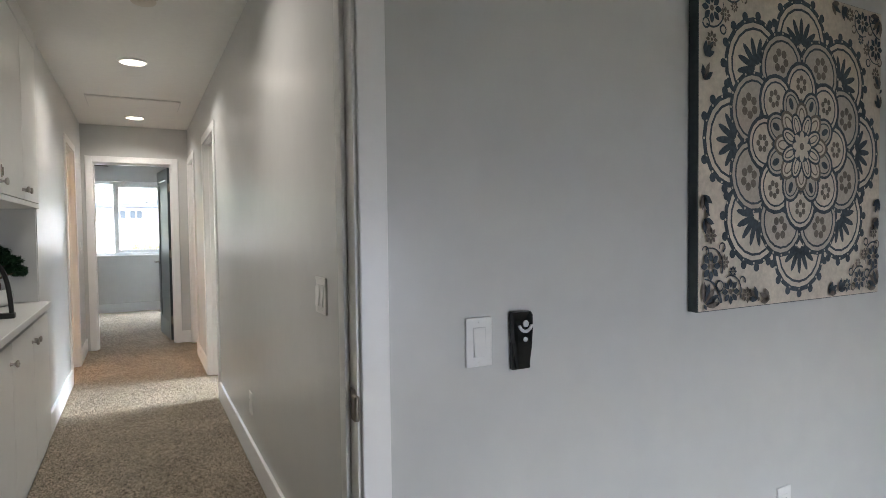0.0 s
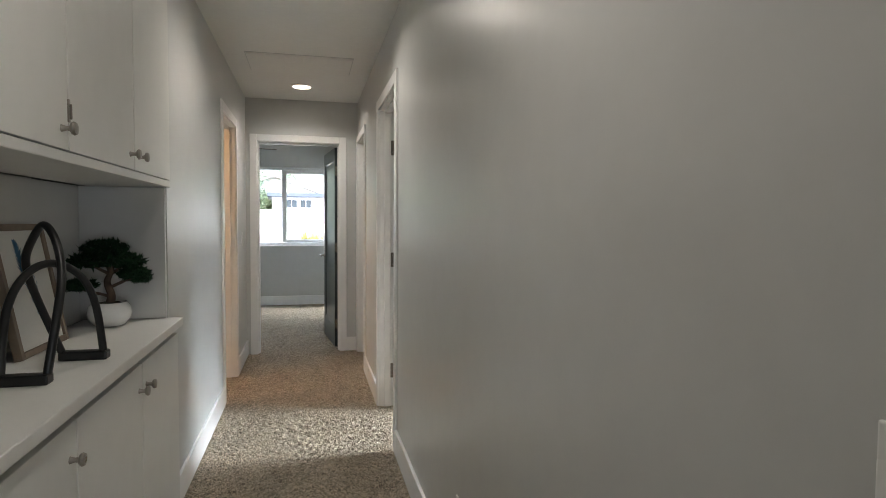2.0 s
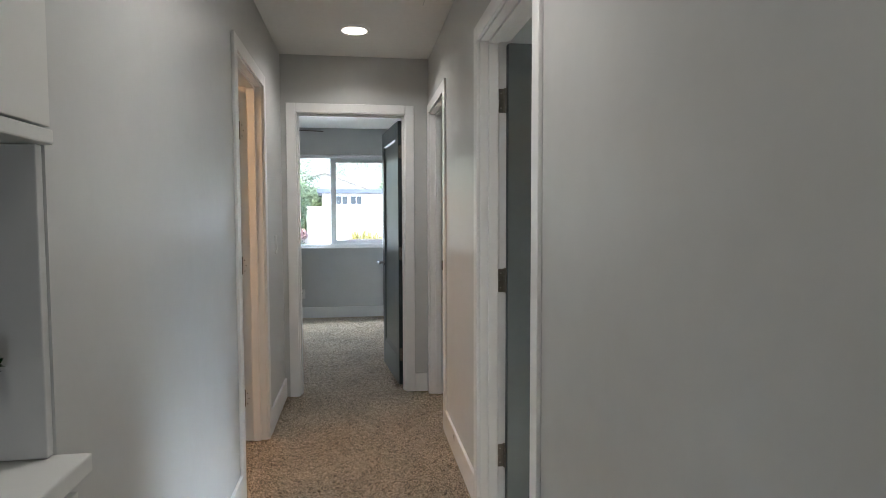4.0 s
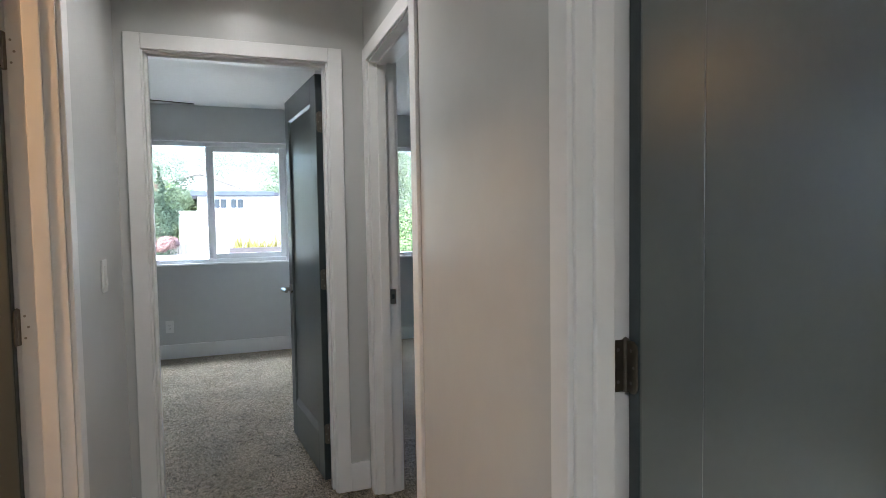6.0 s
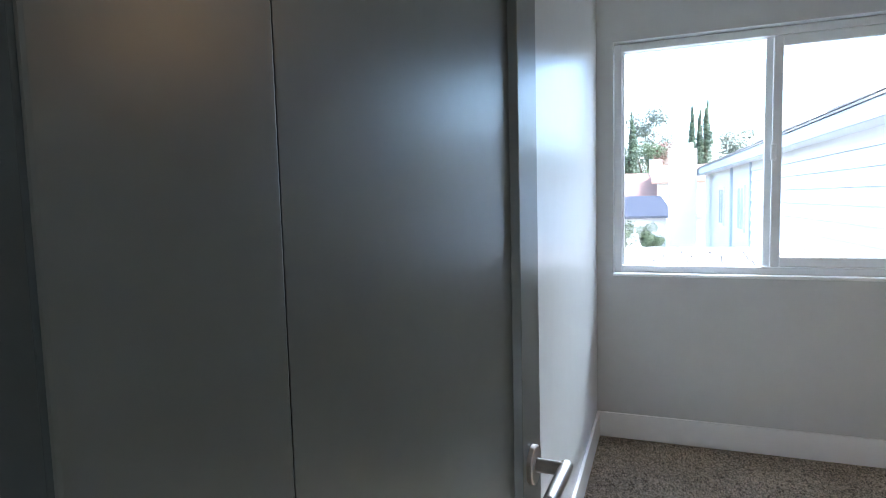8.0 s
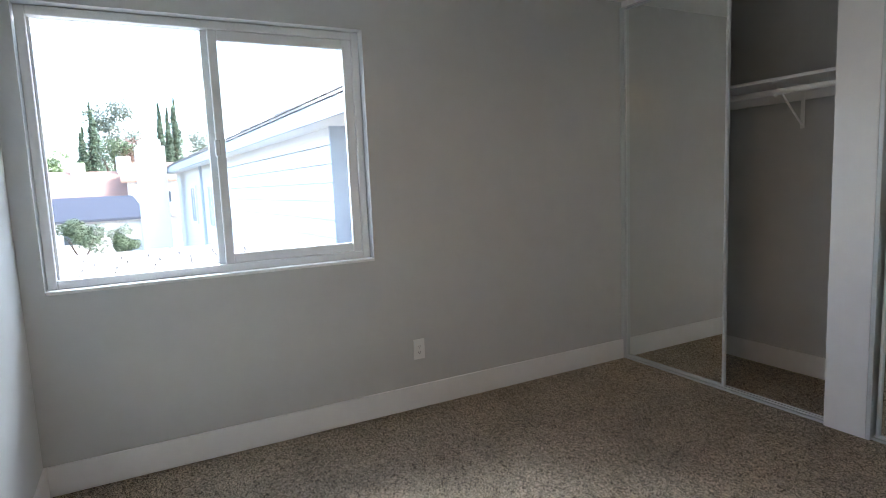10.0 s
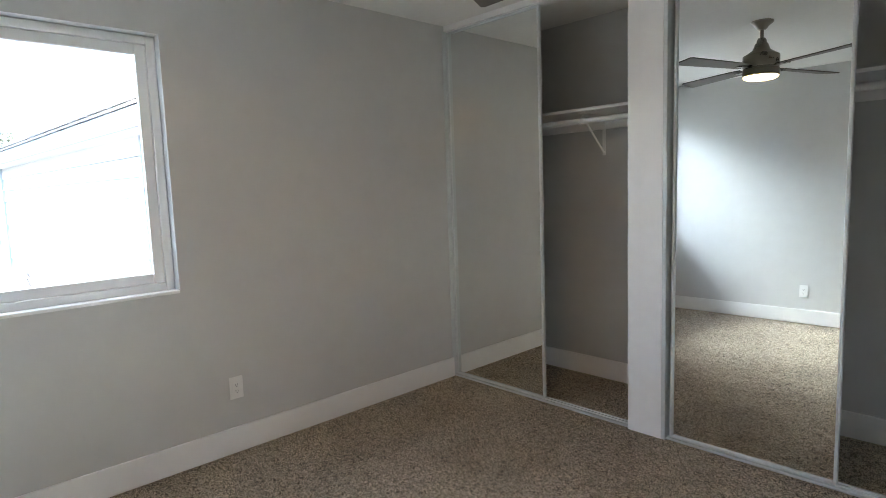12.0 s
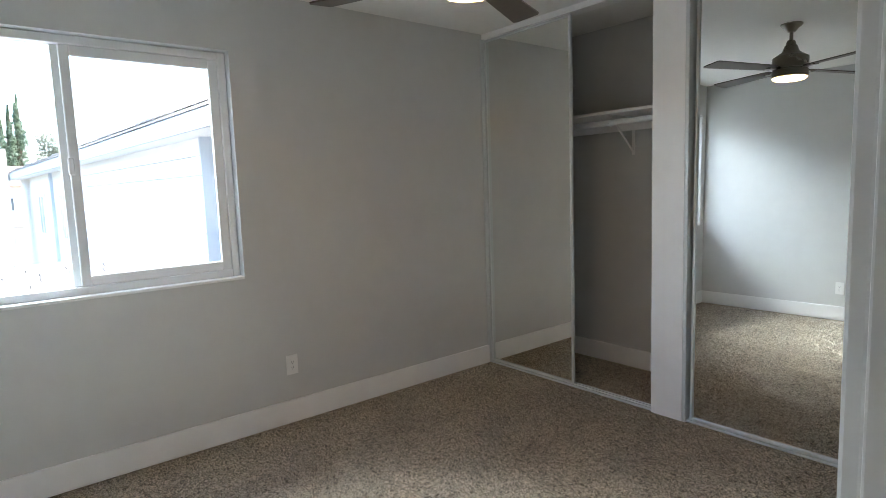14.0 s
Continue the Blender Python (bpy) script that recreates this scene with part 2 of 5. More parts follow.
def wall(name, axis, a0, a1, b0, b1, holes=(), z0=0.0, z1=2.44, label="light grey painted drywall wall", material=None):
    """A wall between a0..a1 across its thickness and b0..b1 along it; holes are (start, end, low, high)."""
    bm = bmesh.new()

    def piece(s, e, lo, hi):
        if e - s > 1e-4 and hi - lo > 1e-4:
            box(bm, *((a0, a1, s, e) if axis == "x" else (s, e, a0, a1)), lo, hi)

    at = b0
    for s, e, lo, hi in sorted(holes):
        piece(at, s, z0, z1)
        piece(s, e, z0, lo)
        piece(s, e, hi, z1)
        at = e
    piece(at, b1, z0, z1)
    return solid(name, bm, material or PAINT, label, "wall", kind="structure")


# ---- large structure ----
solid("floor", box(bmesh.new(), -3.4, 3.3, -4.3, 9.6, -0.25, -0.022), CARPET, "subfloor under the carpet", "floor", kind="structure")


def pile(name, x0, x1, y0, y1, step, label):
    """A sheet of carpet with an uneven pile."""
    nx, ny = int((x1 - x0) / step), int((y1 - y0) / step)
    rng = np.random.default_rng(int(1000 * (x1 - x0 + 2 * y0 + 20)))
    gx, gy = np.meshgrid(np.linspace(x0, x1, nx + 1), np.linspace(y0, y1, ny + 1), indexing="ij")
    h = rng.normal(0, 1, gx.shape)
    h = (h + 0.6 * np.roll(h, 1, 0) + 0.6 * np.roll(h, 1, 1)) * 0.0036 - 0.006
    gx = gx + rng.normal(0, 0.22 * step, gx.shape)
    gy = gy + rng.normal(0, 0.22 * step, gx.shape)
    co = np.stack([gx, gy, np.clip(h, -0.02, 0.004)], -1).reshape(-1, 3)
    k = np.arange(nx * (ny + 1)).reshape(nx, ny + 1)[:, :-1].ravel()
    quads = np.stack([k, k + ny + 1, k + ny + 2, k + 1], -1)
    me = bpy.data.meshes.new(name)
    me.vertices.add(len(co))
    me.vertices.foreach_set("co", co.ravel().astype(np.float32))
    me.loops.add(quads.size)
    me.loops.foreach_set("vertex_index", quads.ravel().astype(np.int32))
    me.polygons.add(len(quads))
    me.polygons.foreach_set("loop_start", np.arange(0, quads.size, 4, dtype=np.int32))
    me.update(calc_edges=True)
    me.materials.append(CARPET)
    return tagged(new(name, me), label, "carpet", kind="structure")


CLABEL = "brown and beige shaggy cut-pile carpet"
pile("carpet_hall", -1.17, 0.12, 0.0, 6.2, 0.010, CLABEL)
pile("carpet_bedroom", 0.12, 3.157, 0.25, 4.335, 0.010, CLABEL)
pile("carpet_end_bedroom", -3.3, 0.0, 6.2, 9.43, 0.014, CLABEL)
pile("carpet_further_bedroom", 0.12, 3.157, 4.45, 9.43, 0.02, CLABEL)
pile("carpet_bathroom_side", -3.3, -1.17, 3.3, 6.08, 0.03, CLABEL)
pile("carpet_start_room", -3.3, 3.157, -4.2, 0.0, 0.02, CLABEL)
solid("ceiling", box(bmesh.new(), -3.4, 3.3, -4.3, 9.6, 2.44, 2.6), CEIL, "flat off-white painted ceiling", "ceiling", kind="structure")

D1, D2, DL = (3.485, 4.285), (5.275, 6.0), (4.55, 5.28)
DE, D0 = (-0.955, -0.165), (-0.88, -0.10)
HEAD = 2.045
wall("wall_hall_east", "x", 0.0, 0.12, 0.12, 9.43, [(*D1, 0, HEAD), (*D2, 0, HEAD)])
wall("wall_hall_west_a", "x", -1.17, -0.985, 0.12, 1.29)
wall("wall_hall_west_c", "x", -1.17, -1.05, 1.29, 1.40)
wall("wall_hall_west_b", "x", -1.17, -1.05, 2.955, 6.08, [(*DL, 0, HEAD)])
wall("wall_start", "y", 0.0, 0.12, -3.3, 3.157, [(*D0, 0, HEAD)])
wall("wall_end", "y", 6.08, 6.2, -3.3, 0.0, [(*DE, 0, HEAD)])
wall("wall_north", "y", 9.43, 9.58, -3.3, 3.157, [(-1.585, -0.085, 0.91, 2.10), (0.55, 2.05, 0.91, 2.10)])
wall("wall_east", "x", 3.157, 3.3, 0.0, 9.58, [(2.744, 4.25, 0.90, 2.112)])
wall("wall_bedroom_north", "y", 4.335, 4.45, 0.12, 3.157)
wall("wall_closet_back", "y", 0.13, 0.25, 0.12, 3.157)
wall("wall_closet_side", "x", 0.12, 0.24, 0.25, 0.905)
wall("wall_bath_south", "y", 3.2, 3.3, -3.3, -1.17)
wall("wall_west", "x", -3.4, -3.3, -4.2, 9.58)
wall("wall_cabinet_back", "x", -1.75, -1.65, 0.12, 3.2)
wall("wall_front", "y", -4.3, -4.2, -3.3, 3.157, [(0.3, 1.5, 0.35, 1.15)])
wall("wall_front_east", "x", 3.157, 3.3, -4.3, 0.0)


def casing(name, m, w, depth, label, wide=0.065, both=True, jamb_mat=None, h=2.03):
    """Door trim. Local x along the wall from the opening's start, y through the wall from the near face, z up."""
    t = thing(name, m, label, "door trim", kind="structure")
    jm = jamb_mat or TRIM
    g = 0.015
    part("jamb", rbox(0, g, 0.0, depth, 0, h + g, 0.002), jm, t)
    part("jamb", rbox(w - g, w, 0.0, depth, 0, h + g, 0.002), jm, t)
    part("head_jamb", rbox(g, w - g, 0.0, depth, h, h + g, 0.002), jm, t)
    for side in ((-0.014, 0.0), (depth, depth + 0.014))[: 2 if both else 1]:
        part("side_casing", rbox(-wide + 0.008, 0.008, *side, 0, h + g + wide - 0.008, 0.003), TRIM, t)
        part("side_casing", rbox(w - 0.008, w + wide - 0.008, *side, 0, h + g + wide - 0.008, 0.003), TRIM, t)
        part("head_casing", rbox(0.0085, w - 0.0085, *side, h + g - 0.008, h + g + wide - 0.008, 0.003), TRIM, t)
    return t


def stops(t, w, y0, y1, h=2.03):
    part("door_stop", rbox(0.015, 0.027, y0, y1, 0, h, 0.003), TRIM, t)
    part("door_stop", rbox(w - 0.027, w - 0.015, y0, y1, 0, h, 0.003), TRIM, t)
    part("door_stop", rbox(0.027, w - 0.027, y0, y1, h - 0.012, h, 0.003), TRIM, t)


def flip_casing(name, x, y0, w, toward, label, **k):
    """Trim of an opening in a wall along y; toward is +1 when the wall's depth runs to +x."""
    m = pose(x, y0 + (w if toward > 0 else 0), 0, 0, 0, -90 if toward > 0 else 90)
    return casing(name, m, w, 0.12, label, **k)


trim1 = flip_casing("door_trim_1", 0.0, D1[0], D1[1] - D1[0], 1, "white painted door casing and jamb of the bedroom")
stops(trim1, D1[1] - D1[0], 0.035, 0.078)
trim2 = flip_casing("door_trim_2", 0.0, D2[0], D2[1] - D2[0], 1, "white painted door casing and jamb at the hall's end")
stops(trim2, D2[1] - D2[0], 0.035, 0.078)
trim3 = flip_casing("door_trim_3", -1.05, DL[0], DL[1] - DL[0], -1, "white painted bathroom door casing and jamb")
stops(trim3, DL[1] - DL[0], 0.035, 0.078)
trim4 = casing("door_trim_4", pose(DE[0], 6.08, 0), DE[1] - DE[0], 0.12, "white painted casing of the end bedroom's doorway")
stops(trim4, DE[1] - DE[0], 0.035, 0.078)
trim5 = casing("door_trim_5", pose(D0[0], 0.0, 0), D0[1] - D0[0], 0.12, "white painted casing of the hall's entry")
stops(trim5, D0[1] - D0[0], 0.045, 0.085)


def strike(parent, x, y, z, turn):
    p = part("strike_plate", moved(rbox(-0.014, 0.014, -0.0015, 0.0015, -0.035, 0.035, 0.001), pose(x, y, z, 0, 0, turn)), DARKNI, parent, "aged metal strike plate")
    part("latch_hole", moved(rbox(-0.006, 0.006, -0.0024, 0.0024, -0.011, 0.011, 0.0005), Matrix()), SLOT, p)
    p.children[0].matrix_basis = pose(x, y, z, 0, 0, turn)


strike(trim2, 0.0165, 0.095, 0.945, 90)
strike(trim5, D0[1] - D0[0] - 0.0165, 0.022, 0.89, 90)
part("strike_lip", rbox(D0[1] - D0[0] - 0.026, D0[1] - D0[0] - 0.0145, -0.017, 0.006, 0.862, 0.918, 0.005, 3), DARKNI, trim5, "aged metal strike lip")


# skirting boards, each run one board
def skirting(x0, x1, y0, y1, h=0.137):
    solid("baseboard", rbox(x0, x1, y0, y1, 0.0, h, 0.003), TRIM, "white painted flat baseboard along the carpet", "baseboard", "baseboards", "structure")


T = 0.015
W8 = 0.057
skirting(-T, 0, 0.14, D1[0] - W8)
skirting(-T, 0, D1[1] + W8, D2[0] - W8)
skirting(-1.05, -1.05 + T, 2.957, DL[0] - W8)
skirting(-1.05, -1.05 + T, DL[1] + W8, 6.08)
skirting(-0.985, -0.985 + T, 0.14, 1.29)
skirting(-0.108, -T, 6.08 - T, 6.08)
skirting(0.12, 3.157 - T, 4.335 - T, 4.335)
skirting(3.157 - T, 3.157, 0.905, 4.335)
skirting(0.12, 0.12 + T, 0.905, D1[0] - W8)
skirting(0.245, 3.157, 0.25, 0.25 + T)
skirting(-3.3, -T, 9.43 - T, 9.43)
skirting(-T, 0, 6.2, 9.43)
skirting(0.12, 3.157, 9.43 - T, 9.43)
skirting(0.12, 0.12 + T, D2[1] + W8, 9.43)
skirting(D0[1] + W8, 3.157, -T, 0.0)


# ---- doors ----
def hinge(parent, x, y, z, turn_jamb, turn_door):
    h = part("hinge", moved(lathe([(0, -0.051), (0.006, -0.051), (0.0065, -0.0155), (0.006, -0.015), (0.0065, 0.0155), (0.006, 0.016), (0.0065, 0.051), (0, 0.055)], 12), pose(x, y, z)), DARKNI, parent, "aged nickel butt hinge")
    for turn in (turn_jamb, turn_door):
        bm = rbox(0.003, 0.036, -0.0012, 0.0012, -0.050, 0.050, 0)
        corner = [e for e in bm.edges if abs(e.verts[0].co.x - 0.036) < 1e-5 and abs(e.verts[1].co.x - 0.036) < 1e-5 and abs(e.verts[0].co.z - e.verts[1].co.z) < 1e-5]
        bmesh.ops.bevel(bm, geom=corner, offset=0.013, segments=5, affect="EDGES", profile=0.5)
        part("leaf", moved(bm, pose(x, y, z, 0, 0, turn)), DARKNI, h)
        sc = bmesh.new()
        for dz, dx in ((-0.031, 0.018), (0.0, 0.026), (0.031, 0.018)):
            s = lathe([(0, -0.0017), (0.0036, -0.0014), (0.0036, 0.0014), (0, 0.0017)], 10, "y")
            moved(s, pose(x, y, z, 0, 0, turn) @ Matrix.Translation((dx, 0, dz)))
            me = bpy.data.meshes.new("tmp")
            s.to_mesh(me)
            s.free()
            sc.from_mesh(me)
            bpy.data.meshes.remove(me)
        part("screw", sc, NICKEL, h)
    return h


def lever(parent, x, y, z, side, towards):
    """Round rose and straight lever; side is the outward way along y, towards the way of the lever along x."""
    rose = part("door_handle", moved(lathe([(0, 0), (0.030, 0), (0.030, 0.007), (0.028, 0.009), (0, 0.009)], 32, "y"), pose(x, y, z, 0, 0, 0 if side < 0 else 180)), NICKEL, parent, "brushed nickel lever handle")
    part("neck", moved(lathe([(0, 0.008), (0.011, 0.008), (0.010, 0.052), (0, 0.052)], 20, "y"), pose(x, y, z, 0, 0, 0 if side < 0 else 180)), NICKEL, rose)
    bar = lathe([(0, -0.012), (0.0095, -0.012), (0.0105, -0.011), (0.0105, 0.104), (0.0095, 0.105), (0, 0.105)], 24, "x")
    part("lever", moved(bar, pose(x, y + side * 0.052, z, 0, 0, 0 if towards > 0 else 180)), NICKEL, rose)
    return rose


def door(name, m, label, w=0.765, h=2.015, th=0.035, stile=0.100, hinge_stile=0.112, handle=True, hinges=(0.25, 1.02, 1.785), jamb_turn=180):
    """One-panel door. Local x from the hinge edge to the latch edge, y from 0 (back) to -th (front)."""
    d = thing(name, m, label, "door", kind="structure")
    z0 = 0.015
    part("stile", rbox(0.002, hinge_stile, -th, 0, z0, h, 0.0025), DOORP, d)
    part("stile", rbox(w - stile, w - 0.002, -th, 0, z0, h, 0.0025), DOORP, d)
    part("top_rail", rbox(hinge_stile, w - stile, -th, 0, h - 0.125, h, 0.0015), DOORP, d)
    part("bottom_rail", rbox(hinge_stile, w - stile, -th, 0, z0, 0.225, 0.0015), DOORP, d)
    part("panel", rbox(hinge_stile - 0.004, w - stile + 0.004, -th + 0.012, -0.012, 0.221, h - 0.121, 0.001), DOORP, d)
    for y in (-th + 0.012, -0.012):
        e = 0.0115
        bm = bmesh.new()
        s = -1 if y < -th / 2 else 1
        x0, x1, a, b = hinge_stile, w - stile, 0.225, h - 0.125
        outer = [(x0, y + s * e, a), (x1, y + s * e, a), (x1, y + s * e, b), (x0, y + s * e, b)]
        inner = [(x0 + 0.008, y, a + 0.034), (x1 - 0.008, y, a + 0.034), (x1 - 0.008, y, b - 0.010), (x0 + 0.008, y, b - 0.010)]
        vo, vi = [bm.verts.new(p) for p in outer], [bm.verts.new((p[0], p[1] + s * 0.0008, p[2])) for p in inner]
        for k in range(4):
            bm.faces.new((vo[k], vo[(k + 1) % 4], vi[(k + 1) % 4], vi[k]))
        bmesh.ops.recalc_face_normals(bm, faces=bm.faces[:])
        part("panel_bevel", bm, DOORP, d, smooth=False)
    part("hinge_edge", rbox(-0.0005, 0.003, -th + 0.002, -0.002, z0 + 0.002, h - 0.002, 0.0005), GAPM, d, "dark teal painted hinge edge")
    if handle:
        lever(d, w - 0.062, -th, 0.905, -1, -1)
        lever(d, w - 0.062, 0.0, 0.905, 1, -1)
        part("latch_plate", rbox(w - 0.0025, w - 0.0005, -th / 2 - 0.012, -th / 2 + 0.012, 0.877, 0.933, 0.0005), NICKEL, d)
    for z in hinges:
        hinge(d, -0.004, 0.004, z, jamb_turn, -90)
    return d


door("door_1", pose(0.112, 4.2640, 0, 0, 0, -2.6), "open grey-green one-panel door with nickel lever", w=0.768, stile=0.108, hinge_stile=0.144, jamb_turn=182.6)
door("door_2", pose(-0.182, 6.205, 0, 0, 0, 96.5) @ Matrix.Diagonal((1, -1, 1, 1)), "open dark grey-green one-panel door of the end bedroom", w=0.755, jamb_turn=173.5)
door("door_3", pose(-1.180, 5.262, 0, 0, 0, 180 + 4) @ Matrix.Diagonal((1, -1, 1, 1)), "open dark painted bathroom door", w=0.69, jamb_turn=184)
door("door_4", pose(0.130, 5.300, 0, 0, 0, 2) @ Matrix.Diagonal((1, -1, 1, 1)), "open dark painted door folded back beside the jamb", w=0.69, jamb_turn=178)


# ---- windows ----
def window(name, m, w, h, label, latch=True):
    """Sliding vinyl window. Local x across from the inside's left, y outwards, z up."""
    t = thing(name, m, label, "window", kind="structure")
    f, a, b = 0.042, 0.055, 0.125
    part("window_frame", rbox(0.003, f, a, b, 0.003, h - 0.003, 0.004), VINYL, t)
    part("window_frame", rbox(w - f, w - 0.003, a, b, 0.003, h - 0.003, 0.004), VINYL, t)
    part("window_frame", rbox(f, w - f, a, b, 0.003, f, 0.004), VINYL, t)
    part("window_frame", rbox(f, w - f, a, b, h - f, h - 0.003, 0.004), VINYL, t)
    mid = w / 2
    s = 0.05
    part("sash_stile", rbox(w - f - s, w - f - 0.001, a + 0.008, a + 0.034, f + 0.001, h - f - 0.001, 0.004), VINYL, t)
    part("sash_stile", rbox(mid - 0.004, mid + 0.038, a + 0.008, a + 0.034, f + 0.001, h - f - 0.001, 0.004), VINYL, t)
    part("sash_rail", rbox(mid + 0.038, w - f - s, a + 0.008, a + 0.034, f + 0.001, f + s, 0.004), VINYL, t)
    part("sash_rail", rbox(mid + 0.038, w - f - s, a + 0.008, a + 0.034, h - f - s, h - f - 0.001, 0.004), VINYL, t)
    part("meeting_stile", rbox(mid - 0.034, mid + 0.006, a + 0.036, a + 0.066, f + 0.001, h - f - 0.001, 0.004), VINYL, t)
    part("glazing_bead", rbox(f, f + 0.012, a + 0.03, a + 0.05, f, h - f, 0.003), VINYL, t)
    for x0, x1, z0, z1, y in ((f + 0.004, mid - 0.034, f, h - f, a + 0.052), (mid + 0.038, w - f - s, f + s, h - f - s, a + 0.022)):
        p = part("pane", rbox(x0 - 0.004, x1 + 0.004, y - 0.002, y + 0.002, z0 - 0.004, z1 + 0.004, 0), GLASS, t, smooth=False)
        p.visible_shadow = False
    if latch:
        part("latch", rbox(mid - 0.012, mid + 0.014, a - 0.008, a + 0.0075, h * 0.5 - 0.035, h * 0.5 + 0.045, 0.006), VINYL, t)
    part("window_sill", rbox(0.0, w, -0.004, a, -0.012, 0.004, 0.003), TRIM, t)
    return t


window("window_1", pose(3.157, 4.25, 0.90, 0, 0, -90), 1.506, 1.212, "white vinyl sliding window in a drywall opening")
window("window_2", pose(-1.585, 9.43, 0.91), 1.5, 1.19, "white vinyl sliding window of the end bedroom")
window("window_3", pose(0.55, 9.43, 0.91), 1.5, 1.19, "white vinyl sliding window of the further bedroom")
window("window_4", pose(1.50, -4.2, 0.35, 0, 0, 180), 1.2, 0.8, "plain white vinyl window behind the start")

# ---- hall: built-in cabinet ----
CY0, CY1 = 1.40, 2.955
FACE, BACK = -1.05, -1.375


def knob(parent, x, y, z):
    k = part("knob", moved(lathe([(0, 0), (0.009, 0), (0.0075, 0.004), (0.0055, 0.012), (0.007, 0.018), (0.014, 0.022), (0.0165, 0.027), (0.014, 0.032), (0, 0.035)], 20, "x"), pose(x, y, z)), NICKEL, parent, "brushed nickel knob")
    return k


def cabinet_door(parent, x, y0, y1, z0, z1, knob_y, knob_z):
    d = part("cabinet_door", rbox(x, x + 0.018, y0 + 0.0034, y1 - 0.0034, z0, z1, 0.002), CAB, parent)
    if knob_y:
        knob(d, x + 0.018, knob_y, knob_z)
    return d


upper = thing("upper_cabinet", pose(FACE, CY0, 1.44), "white painted built-in upper cabinet with three flat doors", "cabinet", kind="")
part("body", rbox(BACK - FACE, -0.035, 0.001, CY1 - CY0 - 0.001, 0.004, 0.998, 0.002), CAB, upper)
part("bottom_rail", rbox(-0.30, 0.016, 0.001, CY1 - CY0 - 0.001, -0.022, 0.004, 0.003), CAB, upper)
part("top_moulding", rbox(-0.036, 0.022, 0.001, CY1 - CY0 - 0.001, 0.905, 0.998, 0.006), CAB, upper)
for y0, y1, ky in ((1.402, 1.905, 1.862), (1.905, 2.445, 2.395), (2.445, 2.945, 2.49)):
    cabinet_door(upper, -0.001, y0 - CY0, y1 - CY0, 0.007, 0.90, ky - CY0, 0.055)
part("catch", rbox(0.017, 0.021, 0.497, 0.507, 0.075, 0.130, 0.001), NICKEL, upper, "small aged slide catch")
part("catch_bolt", rbox(0.021, 0.026, 0.4995, 0.5045, 0.082, 0.118, 0.001), DARKNI, upper)

niche = thing("display_niche", pose(FACE, CY0, 0.872), "painted open niche between the cabinets", "niche", kind="structure")
part("back", rbox(BACK - FACE - 0.02, BACK - FACE, 0, CY1 - CY0, 0, 0.545, 0), PAINT, niche)
part("side", rbox(BACK - FACE, -0.004, CY1 - CY0 - 0.022, CY1 - CY0 - 0.001, 0, 0.545, 0.002), PAINT, niche)
part("side", rbox(BACK - FACE, -0.004, 0.001, 0.022, 0, 0.545, 0.002), PAINT, niche)

counter = solid("cabinet_countertop", rbox(-1.374, -0.992, CY0 + 0.002, CY1 + 0.004, 0.835, 0.870, 0.004), CAB, "white painted countertop of the built-in cabinet", "countertop")
lower = thing("lower_cabinet", pose(FACE, CY0, 0), "white painted built-in lower cabinet with three flat doors", "cabinet")
part("body", rbox(-0.325, -0.030, 0.003, CY1 - CY0, 0.0, 0.832, 0.002), CAB, lower)
part("toe_board", rbox(-0.031, 0.019, 0.003, CY1 - CY0, 0.0, 0.056, 0.002), CAB, lower)
for y0, y1, ky in ((1.404, 1.855, 1.81), (1.855, 2.41, 2.37), (2.41, 2.95, 2.455)):
    cabinet_door(lower, 0.0195, y0 - CY0, y1 - CY0, 0.06, 0.805, ky - CY0, 0.722)


# ---- hall: decor in the niche ----
def catmull(pts, n=10):
    out = []
    q = [pts[0]] + list(pts) + [pts[-1]]
    for i in range(1, len(q) - 2):
        p0, p1, p2, p3 = (Vector(q[i + j - 1]) for j in range(4))
        for s in range(n):
            t = s / n
            out.append(0.5 * ((2 * p1) + (p2 - p0) * t + (2 * p0 - 5 * p1 + 4 * p2 - p3) * t * t + (3 * p1 - p0 - 3 * p2 + p3) * t ** 3))
    out.append(Vector(pts[-1]))
    return out


sculpt = thing("loop_sculpture", pose(-1.13, 2.06, 0.870), "black wrought iron sculpture of two interlaced arches", "sculpture")
tall = catmull([(0.017, -0.11, 0.005), (0.036, -0.07, 0.207), (0.027, -0.03, 0.287), (0.001, 0.0, 0.363), (-0.035, 0.02, 0.395), (-0.083, 0.05, 0.328), (-0.095, 0.07, 0.273), (-0.084, 0.1, 0.188), (-0.037, 0.15, 0.005)], 8)
wide = catmull([(-0.083, -0.115, 0.005), (-0.075, -0.09, 0.181), (-0.05, -0.04, 0.269), (-0.01, 0.02, 0.293), (0.035, 0.08, 0.251), (0.058, 0.12, 0.161), (0.067, 0.15, 0.005)], 8)
part("tall_loop", tube(tall, [0.0105] * len(tall), 10, flat=1.0), IRON, sculpt)
part("wide_loop", tube(wide, [0.0105] * len(wide), 10, flat=1.0), IRON, sculpt)
part("foot", rbox(-0.095, 0.029, -0.135, -0.093, 0.0, 0.026, 0.005), IRON, sculpt)
part("foot", rbox(-0.049, 0.079, 0.130, 0.172, 0.0, 0.026, 0.005), IRON, sculpt)

